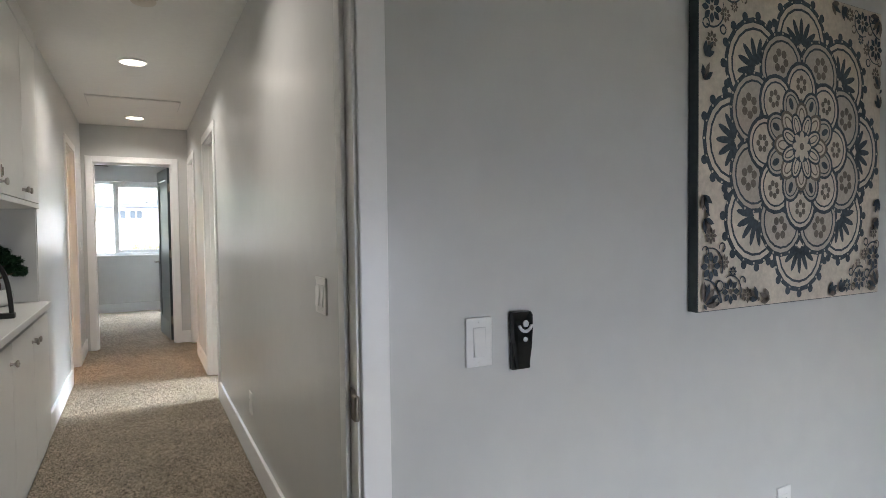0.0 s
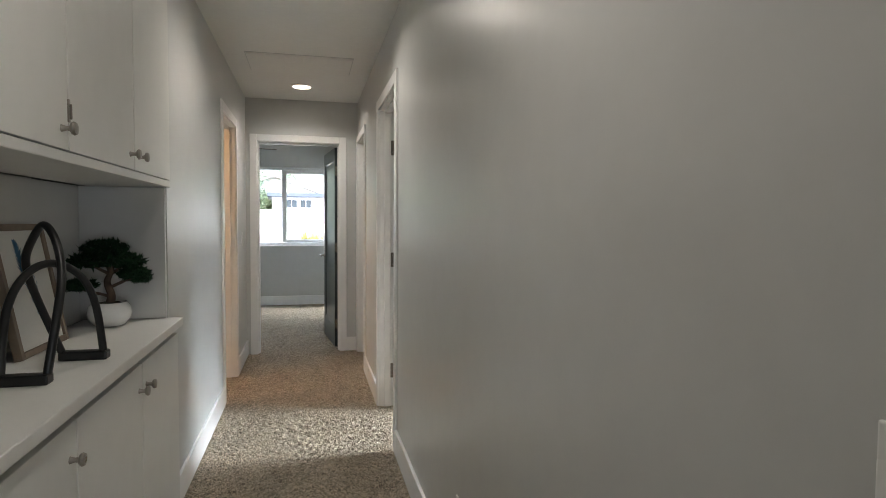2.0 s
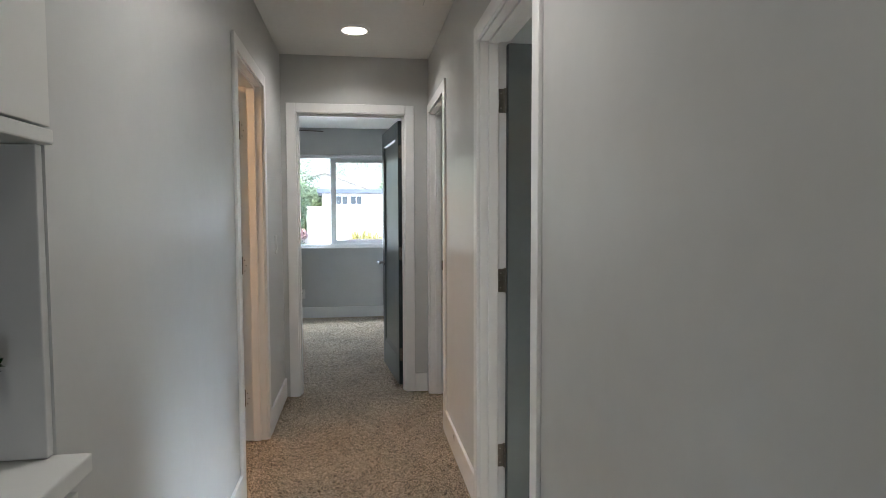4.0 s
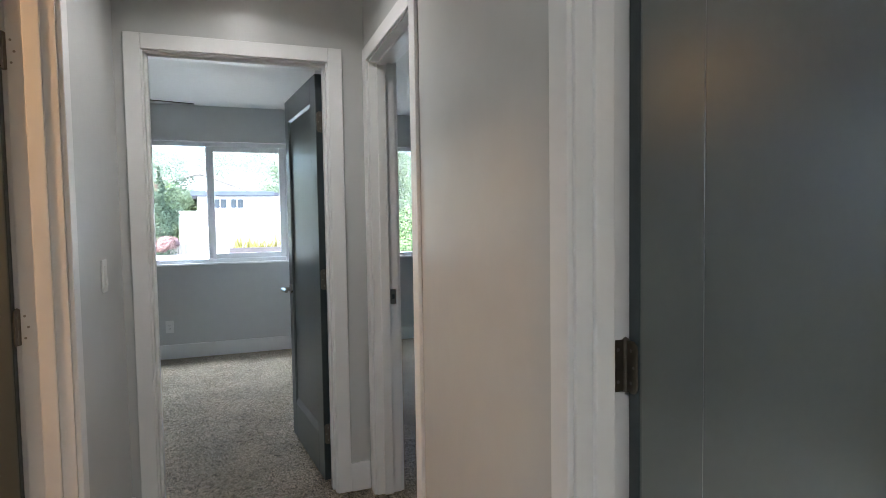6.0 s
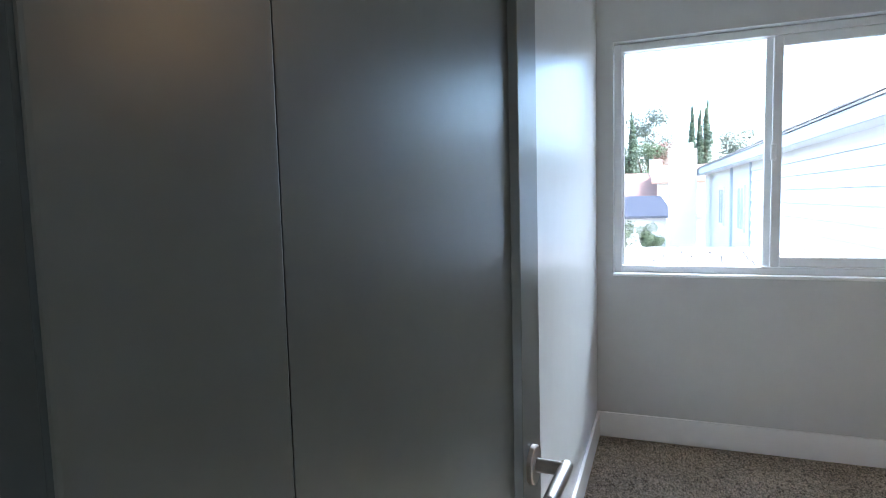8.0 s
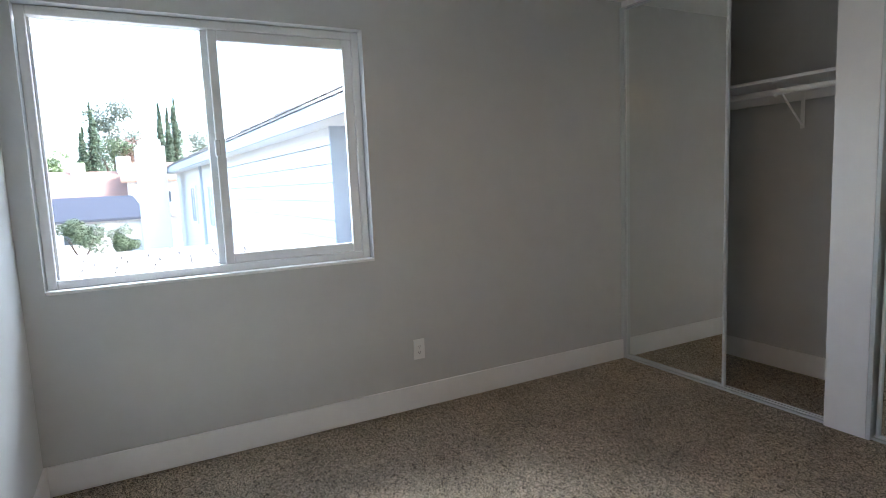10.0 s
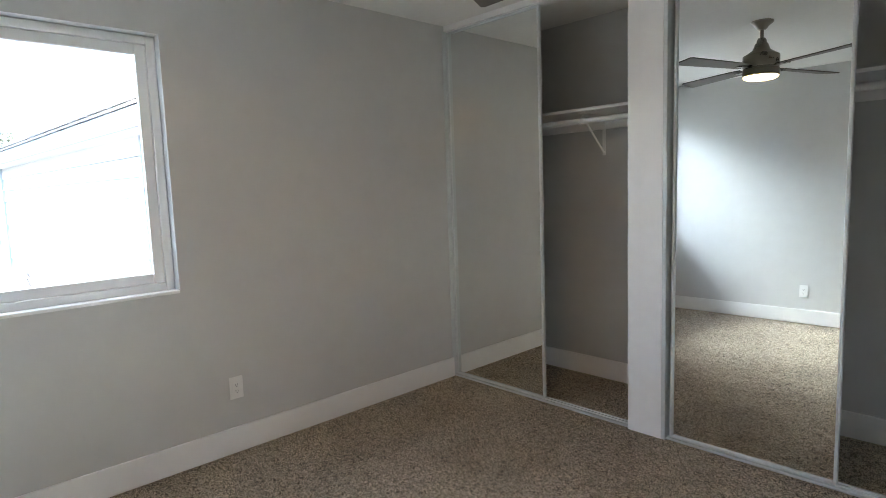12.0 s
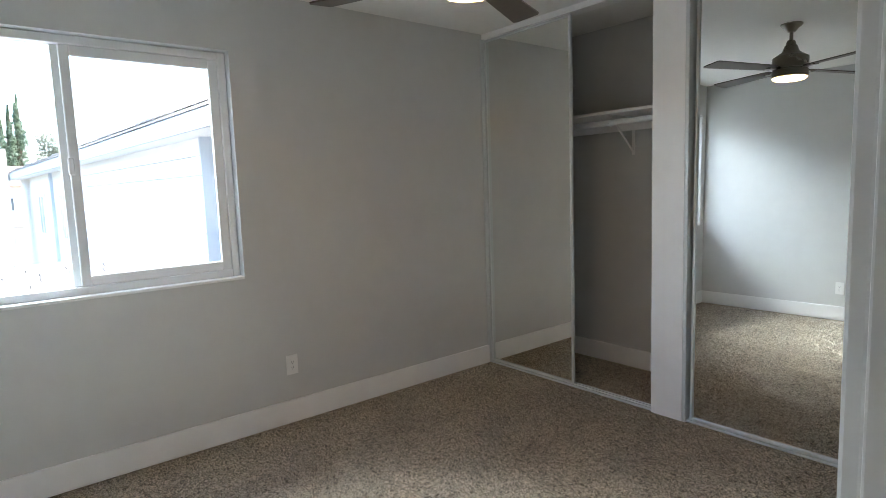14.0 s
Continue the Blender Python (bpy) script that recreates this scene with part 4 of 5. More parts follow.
def closet(x0, x1, mirrors, group):
    head = thing("closet_track", pose(x0, YF, 0), "white aluminium sliding door tracks of the closet", "closet track", group)
    part("top_track", rbox(0, x1 - x0, -0.09, 0.006, 2.402, 2.44, 0.003), TRIM, head)
    part("floor_track", rbox(0, x1 - x0, -0.06, 0.008, 0.0, 0.012, 0.002), ALU, head)
    for y in (-0.018, -0.046):
        part("track_rib", rbox(0, x1 - x0, y - 0.002, y + 0.002, 0.012, 0.018, 0), ALU, head)
    for m0, m1, y, lean, skew in mirrors:
        d = thing("mirror_door", pose(m0, y, 0.014, lean, 0, skew), "sliding mirror closet door in a slim aluminium frame", "mirror door", "mirrored closet doors")
        w, h, f = m1 - m0, 2.384, 0.015
        part("mirror", rbox(f - 0.004, w - f + 0.004, -0.006, 0.0, f - 0.004, h - f + 0.004, 0), MIRROR, d, "silver mirror glass", smooth=False)
        part("frame_stile", rbox(0, f, -0.012, 0.012, 0, h, 0.004), ALU, d)
        part("frame_stile", rbox(w - f, w, -0.012, 0.012, 0, h, 0.004), ALU, d)
        part("frame_rail", rbox(f, w - f, -0.010, 0.010, 0, f, 0.003), ALU, d)
        part("frame_rail", rbox(f, w - f, -0.010, 0.010, h - f, h, 0.003), ALU, d)
    sh = thing("closet_shelf", pose(x0, 0.25, 1.79), "white painted closet shelf with hanging rod and bracket", "shelf", "closet shelves")
    part("board", rbox(0.002, x1 - x0 - 0.002, 0.0, 0.36, 0.0, 0.018, 0.002), TRIM, sh)
    part("cleat", rbox(0.002, x1 - x0 - 0.002, 0.0, 0.018, -0.09, -0.001, 0.002), TRIM, sh)
    part("rod", moved(lathe([(0, 0.004), (0.017, 0.004), (0.017, x1 - x0 - 0.004), (0, x1 - x0 - 0.004)], 20, "x"), Matrix.Translation((0, 0.30, -0.055))), TRIM, sh)
    cx = (x1 - x0) * 0.38
    br = part("bracket", rbox(cx - 0.012, cx + 0.012, 0.019, 0.30, -0.008, -0.001, 0.001), TRIM, sh)
    part("upright", rbox(cx - 0.012, cx + 0.012, 0.019, 0.023, -0.26, -0.008, 0.001), TRIM, br)
    part("strut", tube([(cx, 0.025, -0.24), (cx, 0.28, -0.02)], 0.006, 8), TRIM, br)
    part("hook", tube([(cx, 0.27, -0.02), (cx, 0.275, -0.07), (cx, 0.30, -0.077), (cx, 0.322, -0.06)], 0.005, 8), TRIM, br)


closet(1.786, 3.155, [(2.367, 3.145, 0.872, 0, 0)], "closet of the bedroom")
closet(0.247, 1.595, [(0.820, 1.563, 0.874, 0.68, 0.4)], "closet of the bedroom")
for x0, x1 in ((3.147, 3.157), (1.575, 1.597)):
    solid("closet_side_jamb", rbox(x0, x1 - 0.001, 0.82, 0.914, 0, 2.401, 0.004), ALU, "slim white aluminium closet jamb", "closet jamb", "closet jambs", "structure")


# ---- ceiling fan ----
fan = thing("ceiling_fan", pose(1.648, 2.395, 2.44) @ Matrix.Diagonal((1, 1, 0.945, 1)), "brushed nickel ceiling fan with dark blades and lit lamp", "ceiling fan")
part("canopy", lathe([(0, 0), (0.070, 0), (0.070, -0.010), (0.058, -0.022), (0.046, -0.030), (0.030, -0.052), (0.022, -0.06), (0, -0.06)], 40), FANNI, fan, "brushed nickel canopy")
part("downrod", lathe([(0, -0.055), (0.012, -0.055), (0.012, -0.15), (0, -0.15)], 16), FANNI, fan)
part("collar", lathe([(0, -0.12), (0.024, -0.12), (0.03, -0.135), (0.034, -0.16), (0, -0.165)], 24), FANNI, fan)
part("motor_housing", lathe([(0, -0.155), (0.04, -0.158), (0.046, -0.178), (0.056, -0.203), (0.098, -0.233), (0.112, -0.242), (0.114, -0.248), (0.114, -0.320), (0.110, -0.326), (0, -0.326)], 48), FANNI, fan, "brushed nickel motor housing")
part("switch_housing", lathe([(0, -0.326), (0.106, -0.326), (0.106, -0.335), (0.114, -0.338), (0.114, -0.386), (0.112, -0.390), (0.108, -0.390), (0.108, -0.384), (0, -0.384)], 48), DARKNI, fan)
part("lamp_diffuser", lathe([(0.107, -0.386), (0.106, -0.395), (0.095, -0.404), (0.06, -0.411), (0, -0.414)], 40), FANLENS, fan, "warm glowing opal diffuser")
for k in range(4):
    a = -66 + 90 * k
    iron = part("blade_iron", moved(rbox(0.09, 0.21, -0.02, 0.02, -0.336, -0.329, 0.002), pose(0, 0, 0, 0, 0, a)), FANNI, fan)
    bm = bmesh.new()
    ou = [(0.14, -0.040), (0.20, -0.050), (0.655, -0.068), (0.672, -0.060), (0.690, 0.050), (0.678, 0.066), (0.20, 0.050), (0.14, 0.040)]
    f = bm.faces.new([bm.verts.new((x, y, 0)) for x, y in ou])
    g = bmesh.ops.extrude_face_region(bm, geom=[f])
    bmesh.ops.translate(bm, verts=[v for v in g["geom"] if isinstance(v, bmesh.types.BMVert)], vec=(0, 0, 0.007))
    bmesh.ops.recalc_face_normals(bm, faces=bm.faces[:])
    moved(bm, pose(0, 0, -0.329, 0, 0, a) @ pose(0, 0, 0, -8, 0, 0))
    part("blade", bm, BLADE, fan, "dark wood-toned blade")

# fan of the end bedroom, only a blade comes into view
fan2 = thing("ceiling_fan", pose(-1.55, 7.95, 2.44), "ceiling fan of the end bedroom", "ceiling fan")
part("canopy", lathe([(0, 0), (0.070, 0), (0.058, -0.022), (0.030, -0.052), (0, -0.06)], 32), FANNI, fan2)
part("downrod", lathe([(0, -0.055), (0.012, -0.055), (0.012, -0.15), (0, -0.15)], 16), FANNI, fan2)
part("motor_housing", lathe([(0, -0.155), (0.05, -0.17), (0.108, -0.21), (0.114, -0.29), (0.09, -0.31), (0, -0.32)], 40), FANNI, fan2)
for k in range(5):
    bm = rbox(0.12, 0.69, -0.06, 0.06, -0.003, 0.004, 0.002)
    part("blade", moved(bm, pose(0, 0, -0.235, 0, 0, 14 + 72 * k) @ pose(0, 0, 0, 11, 0, 0)), BLADE, fan2)

# ---- outside ----
STUCCO = mat("white_stucco", (0.74, 0.72, 0.68), 0.9, vary=0.05, fine=20, coarse=1.2, bump=0.004, bump_scale=40)
SIDING = mat("white_painted_siding", (0.80, 0.795, 0.775), 0.6, vary=0.05, fine=12, coarse=1.5, island=0.2)
BLUEP = mat("blue_grey_fascia_paint", (0.46, 0.50, 0.55), 0.6, vary=0.08, fine=14)
TILE = mat("terracotta_roof", (0.33, 0.20, 0.145), 0.85, vary=0.2, fine=8, coarse=0.8, island=0.3)
SLATE = mat("dark_roof", (0.05, 0.055, 0.07), 0.8, vary=0.15, fine=6)
SHING = mat("pale_asphalt_shingle", (0.26, 0.235, 0.215), 0.95, vary=0.18, fine=60, coarse=4, island=0.4, bump=0.002, bump_scale=200)
GROUND = mat("dry_ground", (0.22, 0.19, 0.14), 0.95, vary=0.25, fine=3, coarse=0.15)
# hill colour lifted a little to carry distance haze
HILLM = mat("brushy_hillside", (0.19, 0.195, 0.14), 0.95, vary=0.4, fine=0.6, coarse=0.05)
FOL = [mat("foliage_" + n, c, 0.6, vary=0.35, fine=4, coarse=0.5, island=0.5) for n, c in (("green", (0.09, 0.12, 0.058)), ("cypress", (0.062, 0.088, 0.048)), ("olive", (0.11, 0.12, 0.08)), ("bright", (0.12, 0.17, 0.06)), ("rust", (0.18, 0.10, 0.07)), ("pink", (0.26, 0.15, 0.13)))]
# distance haze over the woods is put into this paler leaf colour
HAZY = mat("haze_paled_foliage", (0.16, 0.18, 0.125), 0.7, vary=0.3, fine=4, coarse=0.5, island=0.4)
FASC = mat("slate_blue_metal_fascia", (0.075, 0.09, 0.125), 0.6, vary=0.08, fine=14)
PLANTER = mat("dark_planter_boards", (0.10, 0.085, 0.08), 0.8, vary=0.2, fine=10, coarse=2)
# overexposed glare on the wing's panes is put into this pale colour
PALEGL = mat("glare_paled_glass", (0.42, 0.44, 0.45), 0.2, vary=0.08)
GLASSD = mat("dark_window_glass", (0.035, 0.045, 0.055), 0.3, vary=0.1)
FENCE = mat("weathered_fence", (0.34, 0.29, 0.24), 0.85, vary=0.2, fine=10, coarse=2, island=0.3)
YELLOW = mat("yellow_bloom", (0.30, 0.27, 0.06), 0.6, vary=0.3, island=0.4)

GZ = -3.0
gb = bmesh.new()
N = 40
vs = []
for i in range(N + 1):
    row = []
    for j in range(N + 1):
        x, y = -800 + 1600 * i / N, -800 + 1600 * j / N
        row.append(gb.verts.new((x, y, GZ)))
    vs.append(row)
for i in range(N):
    for j in range(N):
        gb.faces.new((vs[i][j], vs[i + 1][j], vs[i + 1][j + 1], vs[i][j + 1]))
solid("ground", gb, GROUND, "dry suburban ground reaching to the horizon", "ground", kind="structure")

hb = bmesh.new()
NX, NY = 60, 24
rows = []
for i in range(NX + 1):
    r = []
    for j in range(NY + 1):
        x, y = -170 + 340 * i / NX, 70 + 170 * j / NY
        s = j / NY
        edge = max(0.0, 1 - abs(x / 170) ** 4)
        h = edge * (34 * s ** 0.8 * (1 if s < 0.75 else 1 - (s - 0.75) * 3.4) + 3.5 * noise.noise((x * 0.03, y * 0.03, 0)) * min(1, s * 4))
        r.append(hb.verts.new((x, y, GZ - 0.5 + max(0, h))))
    rows.append(r)
for i in range(NX):
    for j in range(NY):
        hb.faces.new((rows[i][j], rows[i + 1][j], rows[i + 1][j + 1], rows[i][j + 1]))
solid("hillside", hb, HILLM, "brush-covered hillside behind the houses", "hill", kind="structure")


def leaves(bm, c, rad, n, size, rng):
    for _ in range(n):
        d = Vector((rng.gauss(0, 1), rng.gauss(0, 1), rng.gauss(0, 1))).normalized()
        p = Vector(c) + Vector((d.x * rad[0], d.y * rad[1], d.z * rad[2])) * rng.uniform(0.55, 1.08)
        u = Vector((rng.gauss(0, 1), rng.gauss(0, 1), rng.gauss(0, 1))).normalized()
        v = u.cross(d)
        if v.length < 0.1:
            continue
        v.normalize()
        s = size * rng.uniform(0.6, 1.3)
        bm.faces.new([bm.verts.new(q) for q in (p - u * s, p + v * s * 0.5, p + u * s, p - v * s * 0.5)])


def tree(x, y, z0, h, r, material, label, shape="round", seed=1, n=1500, size=0.16):
    rng = random.Random(seed)
    t = thing("tree", pose(x, y, z0), label, "tree")
    th = h * (0.4 if shape == "round" else 0.9)
    part("trunk", tube([(0, 0, -0.1), (0.02 * h * rng.uniform(-1, 1), 0.02 * h, th * 0.5), (0, 0, th)], [0.035 * h, 0.025 * h, 0.012 * h], 10), BARK, t)
    bm = bmesh.new()
    if shape == "round":
        for k in range(4):
            a = k * 1.57 + rng.random()
            part("limb", tube([(0, 0, th * 0.7), (r * 0.3 * math.cos(a), r * 0.3 * math.sin(a), th * 1.1), (r * 0.6 * math.cos(a), r * 0.6 * math.sin(a), h * 0.68)], [0.015 * h, 0.01 * h, 0.004 * h], 8), BARK, t)
        k = 14
        for i in range(k):
            a, rr = rng.uniform(0, 6.28), r * rng.uniform(0.15, 0.75)
            cz = h * rng.uniform(0.48, 0.9)
            q = r * rng.uniform(0.28, 0.5)
            leaves(bm, (rr * math.cos(a), rr * math.sin(a), cz), (q, q, q * 0.8), n // k, size, rng)
    else:
        for i in range(16):
            s = (i + 0.5) / 16
            w = r * (math.sin(math.pi * min(1, s * 0.9 + 0.12)) ** 0.7) * (1 - 0.55 * s)
            leaves(bm, (rng.uniform(-0.1, 0.1) * r, rng.uniform(-0.1, 0.1) * r, h * (0.05 + 0.93 * s)), (w, w, h / 20), n // 16, size, rng)
    part("crown", bm, material, t, smooth=False)
    return t


def at(origin, az, d):
    return origin[0] + d * math.sin(radians(az)), origin[1] + d * math.cos(radians(az))


EB, EN = (0.1, 3.97, 1.30), (-0.55, 3.56, 1.32)


def height(origin, elev, d):
    return origin[2] + d * math.tan(radians(elev))


# east: neighbour's wing with lap siding
wing = thing("neighbour_house", pose(5.9, 1.58, GZ, 0, 0, 2.5), "neighbouring two-storey house with white lap siding and blue-grey fascia", "house")
L, EV = 19.0, 5.06
part("wall", box(bmesh.new(), 1.35, L, -6.0, -0.02, 0, EV), STUCCO, wing)
for k in range(20):
    z = EV - 0.235 * (k + 1)
    bm = bmesh.new()
    x0, x1 = 1.35, 9.5
    pr = [(-0.02, z), (0.036, z), (0.004, z + 0.228), (-0.02, z + 0.228)]
    a, b = [bm.verts.new((x0, *p)) for p in pr], [bm.verts.new((x1, *p)) for p in pr]
    for i in range(4):
        bm.faces.new((a[i], a[(i + 1) % 4], b[(i + 1) % 4], b[i]))
    bm.faces.new(a[::-1])
    bm.faces.new(b)
    bmesh.ops.recalc_face_normals(bm, faces=bm.faces[:])
    part("siding_board", bm, SIDING, wing, smooth=False)
part("corner_board", rbox(1.31, 1.35, -0.165, 0.05, 0, EV, 0.005), BLUEP, wing, "blue-grey corner board")
for x in (9.5, 12.4):
    part("corner_board", rbox(x, x + 0.14, -0.04, 0.05, 0, EV, 0.005), BLUEP, wing)
part("fascia", rbox(-1.9, L + 0.4, 0.40, 0.44, EV - 0.045, EV + 0.15, 0.005), BLUEP, wing, "blue-grey fascia board")
part("end_soffit", box(bmesh.new(), -1.9, 1.35, -6.4, -0.02, EV - 0.02, EV), SIDING, wing)
part("soffit", box(bmesh.new(), -1.9, L + 0.4, -0.02, 0.40, EV - 0.02, EV + 0.0), SIDING, wing)
rf = bmesh.new()
q = [(-1.95, 0.46, EV + 0.15), (L + 0.45, 0.46, EV + 0.15), (L + 0.45, -3.0, EV + 1.35), (-1.95, -3.0, EV + 1.35), (L + 0.45, -6.5, EV + 0.15), (-1.95, -6.5, EV + 0.15)]
top, low = [rf.verts.new((x, y, z + 0.03)) for x, y, z in q], [rf.verts.new(p) for p in q]
for f in ((0, 1, 2, 3), (3, 2, 4, 5)):
    rf.faces.new([top[i] for i in f])
    rf.faces.new([low[i] for i in f[::-1]])
for a, b in ((0, 1), (1, 2), (2, 4), (4, 5), (5, 3), (3, 0)):
    rf.faces.new((top[a], low[a], low[b], top[b]))
bmesh.ops.recalc_face_normals(rf, faces=rf.faces[:])
part("roof", rf, SHING, wing, smooth=False)
for k in range(26):
    x = -1.9 + k * 0.72
    part("shingle", rbox(x, x + 0.68, 0.26, 0.455, EV + 0.195, EV + 0.205 + 0.008 * (k % 3), 0), SHING, wing, smooth=False)
for x in (10.4, 13.9):
    w = part("window", rbox(x, x + 0.95, -0.02, 0.03, EV - 1.75, EV - 0.55, 0.004), VINYL, wing, "white framed window")
    for x0 in (x + 0.06, x + 0.50):
        part("pane", rbox(x0, x0 + 0.38, 0.028, 0.034, EV - 1.68, EV - 0.62, 0), PALEGL, w, smooth=False)
ac = part("window_air_conditioner", rbox(1.07, 1.35, -0.70, -0.195, 3.60, 3.97, 0.01), VINYL, wing, "white window air conditioner")
part("front_grille", rbox(1.064, 1.072, -0.64, -0.27, 3.65, 3.92, 0), GLASSD, ac, smooth=False)
part("side_grille", rbox(1.12, 1.31, -0.197, -0.189, 3.64, 3.93, 0), GLASSD, ac, smooth=False)
ch = part("chimney", rbox(L - 2.2, L - 1.2, 0.5, 1.4, 0, 5.95, 0.02), STUCCO, wing, "white stucco chimney")
part("chimney_cap", rbox(L - 2.26, L - 1.14, 0.62, 1.28, 5.95, 6.15, 0.02), STUCCO, ch)


# own lower roof under the window, laid in shingle courses
lowroof = thing("lower_roof", pose(3.3, 2.2, 0.09), "pale shingle roof just below the window", "roof", kind="structure")
SL = math.atan2(0.62, 3.4)
pl = bmesh.new()
p = [(0.05, 0.4, 0.02), (3.45, 0.4, 0.64), (3.45, 7.0, 0.64), (0.05, 7.0, 0.02), (7.0, 0.4, -0.1), (7.0, 7.0, -0.1)]
tv, bv = [pl.verts.new(c) for c in p], [pl.verts.new((c[0], c[1], c[2] - 0.12)) for c in p]
for f in ((0, 1, 2, 3), (1, 4, 5, 2)):
    pl.faces.new([tv[i] for i in f])
    pl.faces.new([bv[i] for i in f[::-1]])
for a, b in ((0, 1), (1, 4), (4, 5), (5, 2), (2, 3), (3, 0)):
    pl.faces.new((tv[a], bv[a], bv[b], tv[b]))
bmesh.ops.recalc_face_normals(pl, faces=pl.faces[:])
part("deck", pl, SHING, lowroof, smooth=False)
part("support", box(bmesh.new(), 0.3, 6.6, 0.6, 6.8, GZ, -0.25), STUCCO, lowroof)
shm = [box(bmesh.new(), 0, 0.16, 0, w, 0, 0.014) for w in (0.30, 0.26, 0.22)]
meshes = []
for bm in shm:
    me = bpy.data.meshes.new("shingle")
    bm.to_mesh(me)
    bm.free()
    me.materials.append(SHING)
    meshes.append(me)
rng = random.Random(3)
for c in range(14):
    s = 1.2 + c * 0.158
    y = 0.42 + rng.random() * 0.1
    while y < 5.6:
        k = rng.randrange(3)
        o = new("shingle", meshes[k])
        o.parent = lowroof
        o.matrix_basis = Matrix.Translation((s, y, 0.012 + s * 0.1823 + rng.uniform(0, 0.006))) @ Matrix.Rotation(-SL - 0.05, 4, "Y")
        y += (0.30, 0.26, 0.22)[k] + 0.012


def house(name, m, w, d, h, rise, wallm, roofm, label, wins=(), over=0.5, chimneys=()):
    """Gabled house: local x along the ridge, front wall at y=0 facing -y."""
    t = thing(name, m, label, "house")
    part("wall", box(bmesh.new(), 0, w, 0, d, 0, h), wallm, t)
    gb2 = bmesh.new()
    for x in (0.0, w - 0.05):
        q = [(x, 0, h), (x, d, h), (x, d / 2, h + rise)]
        a, b = [gb2.verts.new(c) for c in q], [gb2.verts.new((c[0] + 0.05, c[1], c[2])) for c in q]
        gb2.faces.new(a)
        gb2.faces.new(b[::-1])
        for i in range(3):
            gb2.faces.new((a[i], a[(i + 1) % 3], b[(i + 1) % 3], b[i]))
    bmesh.ops.recalc_face_normals(gb2, faces=gb2.faces[:])
    part("gable", gb2, wallm, t)
    sl = rise / (d / 2)
    q = [(-over, -over, h - over * sl), (w + over, -over, h - over * sl), (w + over, d / 2, h + rise), (-over, d / 2, h + rise), (w + over, d + over, h - over * sl), (-over, d + over, h - over * sl)]
    rb = bmesh.new()
    tt, bb = [rb.verts.new((x, y, z + 0.18)) for x, y, z in q], [rb.verts.new(c) for c in q]
    for f in ((0, 1, 2, 3), (3, 2, 4, 5)):
        rb.faces.new([tt[i] for i in f])
        rb.faces.new([bb[i] for i in f[::-1]])
    for a, b in ((0, 1), (1, 2), (2, 4), (4, 5), (5, 3), (3, 0)):
        rb.faces.new((tt[a], bb[a], bb[b], tt[b]))
    bmesh.ops.recalc_face_normals(rb, faces=rb.faces[:])
    part("roof", rb, roofm, t, smooth=False)
    for x0, x1, z0, z1 in wins:
        wn2 = part("window", rbox(x0, x1, -0.05, 0.02, z0, z1, 0.01), VINYL, t)
        part("pane", rbox(x0 + 0.07, x1 - 0.07, -0.06, -0.04, z0 + 0.07, z1 - 0.07, 0), GLASSD, wn2, smooth=False)
    for x, y, z in chimneys:
        part("chimney", rbox(x, x + 1.2, y, y + 0.9, h, z, 0.03), STUCCO, t)
    return t


def facing(origin, az, d, z):
    x, y = at(origin, az, d)
    return pose(x, y, z, 0, 0, -az)


house("house", facing(EB, 77.4, 62, GZ), 18, 10, 4.3, 2.3, STUCCO, TILE, "stucco house with a terracotta tile roof", [(2, 3.4, 1.2, 2.6)], chimneys=[(9.5, 4, 7.6), (13.6, 4, 8.2)])
house("house", facing(EB, 75.2, 46, GZ), 12.5, 7, 2.75, 1.35, STUCCO, SLATE, "low stucco house with a dark roof", [(7.5, 9, 1.0, 2.1)])
house("house", facing(EB, 89.6, 60, GZ), 7, 9, 5.6, 1.6, STUCCO, TILE, "two-storey white stucco house", [(1.2, 2.2, 3.4, 4.6), (2.8, 3.6, 3.4, 4.6)])
garage = thing("garage", facing(EB, 91.6, 44, GZ), "white garage with a pale blue door", "garage")
part("wall", box(bmesh.new(), 0, 5.5, 0, 5, 0, 2.7), STUCCO, garage)
part("garage_door", rbox(0.7, 4.9, -0.06, 0.02, 0.05, 2.15, 0.02), BLUEP, garage, "pale blue panelled garage door")
for k in range(3):
    part("panel_groove", rbox(0.75, 4.85, -0.065, -0.055, 0.6 + 0.5 * k, 0.62 + 0.5 * k, 0), SLATE, garage)
part("roof", rbox(-0.4, 5.9, -0.5, 5.4, 2.7, 2.95, 0.02), SHING, garage)


def tree_at(origin, az, d, elev_top, r, material, label, shape="round", seed=1, n=1500, size=0.16):
    x, y = at(origin, az, d)
    tree(x, y, GZ, height(origin, elev_top, d) - GZ, r, material, label, shape, seed, n, size)


for i, (az, e, d, r) in enumerate(((87.4, 7.8, 85, 1.6), (86.6, 5.8, 84, 1.3), (92.6, 7.9, 90, 1.2), (93.2, 7.5, 90, 1.1), (93.8, 8.3, 91, 1.5))):
    tree_at(EB, az, d, e, r, FOL[1], "tall narrow dark cypress tree", "cypress", 20 + i, 7000, 0.15)
tree_at(EB, 88.9, 100, 8.3, 4.4, FOL[2], "tall airy grey-green eucalyptus tree", "round", 31, 3500, 0.22)
tree_at(EB, 90.8, 80, 5.4, 3.2, FOL[4], "rust-brown leaved garden tree", "round", 32, 3500, 0.14)
tree_at(EB, 89.0, 78, 5.2, 2.6, FOL[0], "round green tree in a garden", "round", 33, 3500, 0.13)
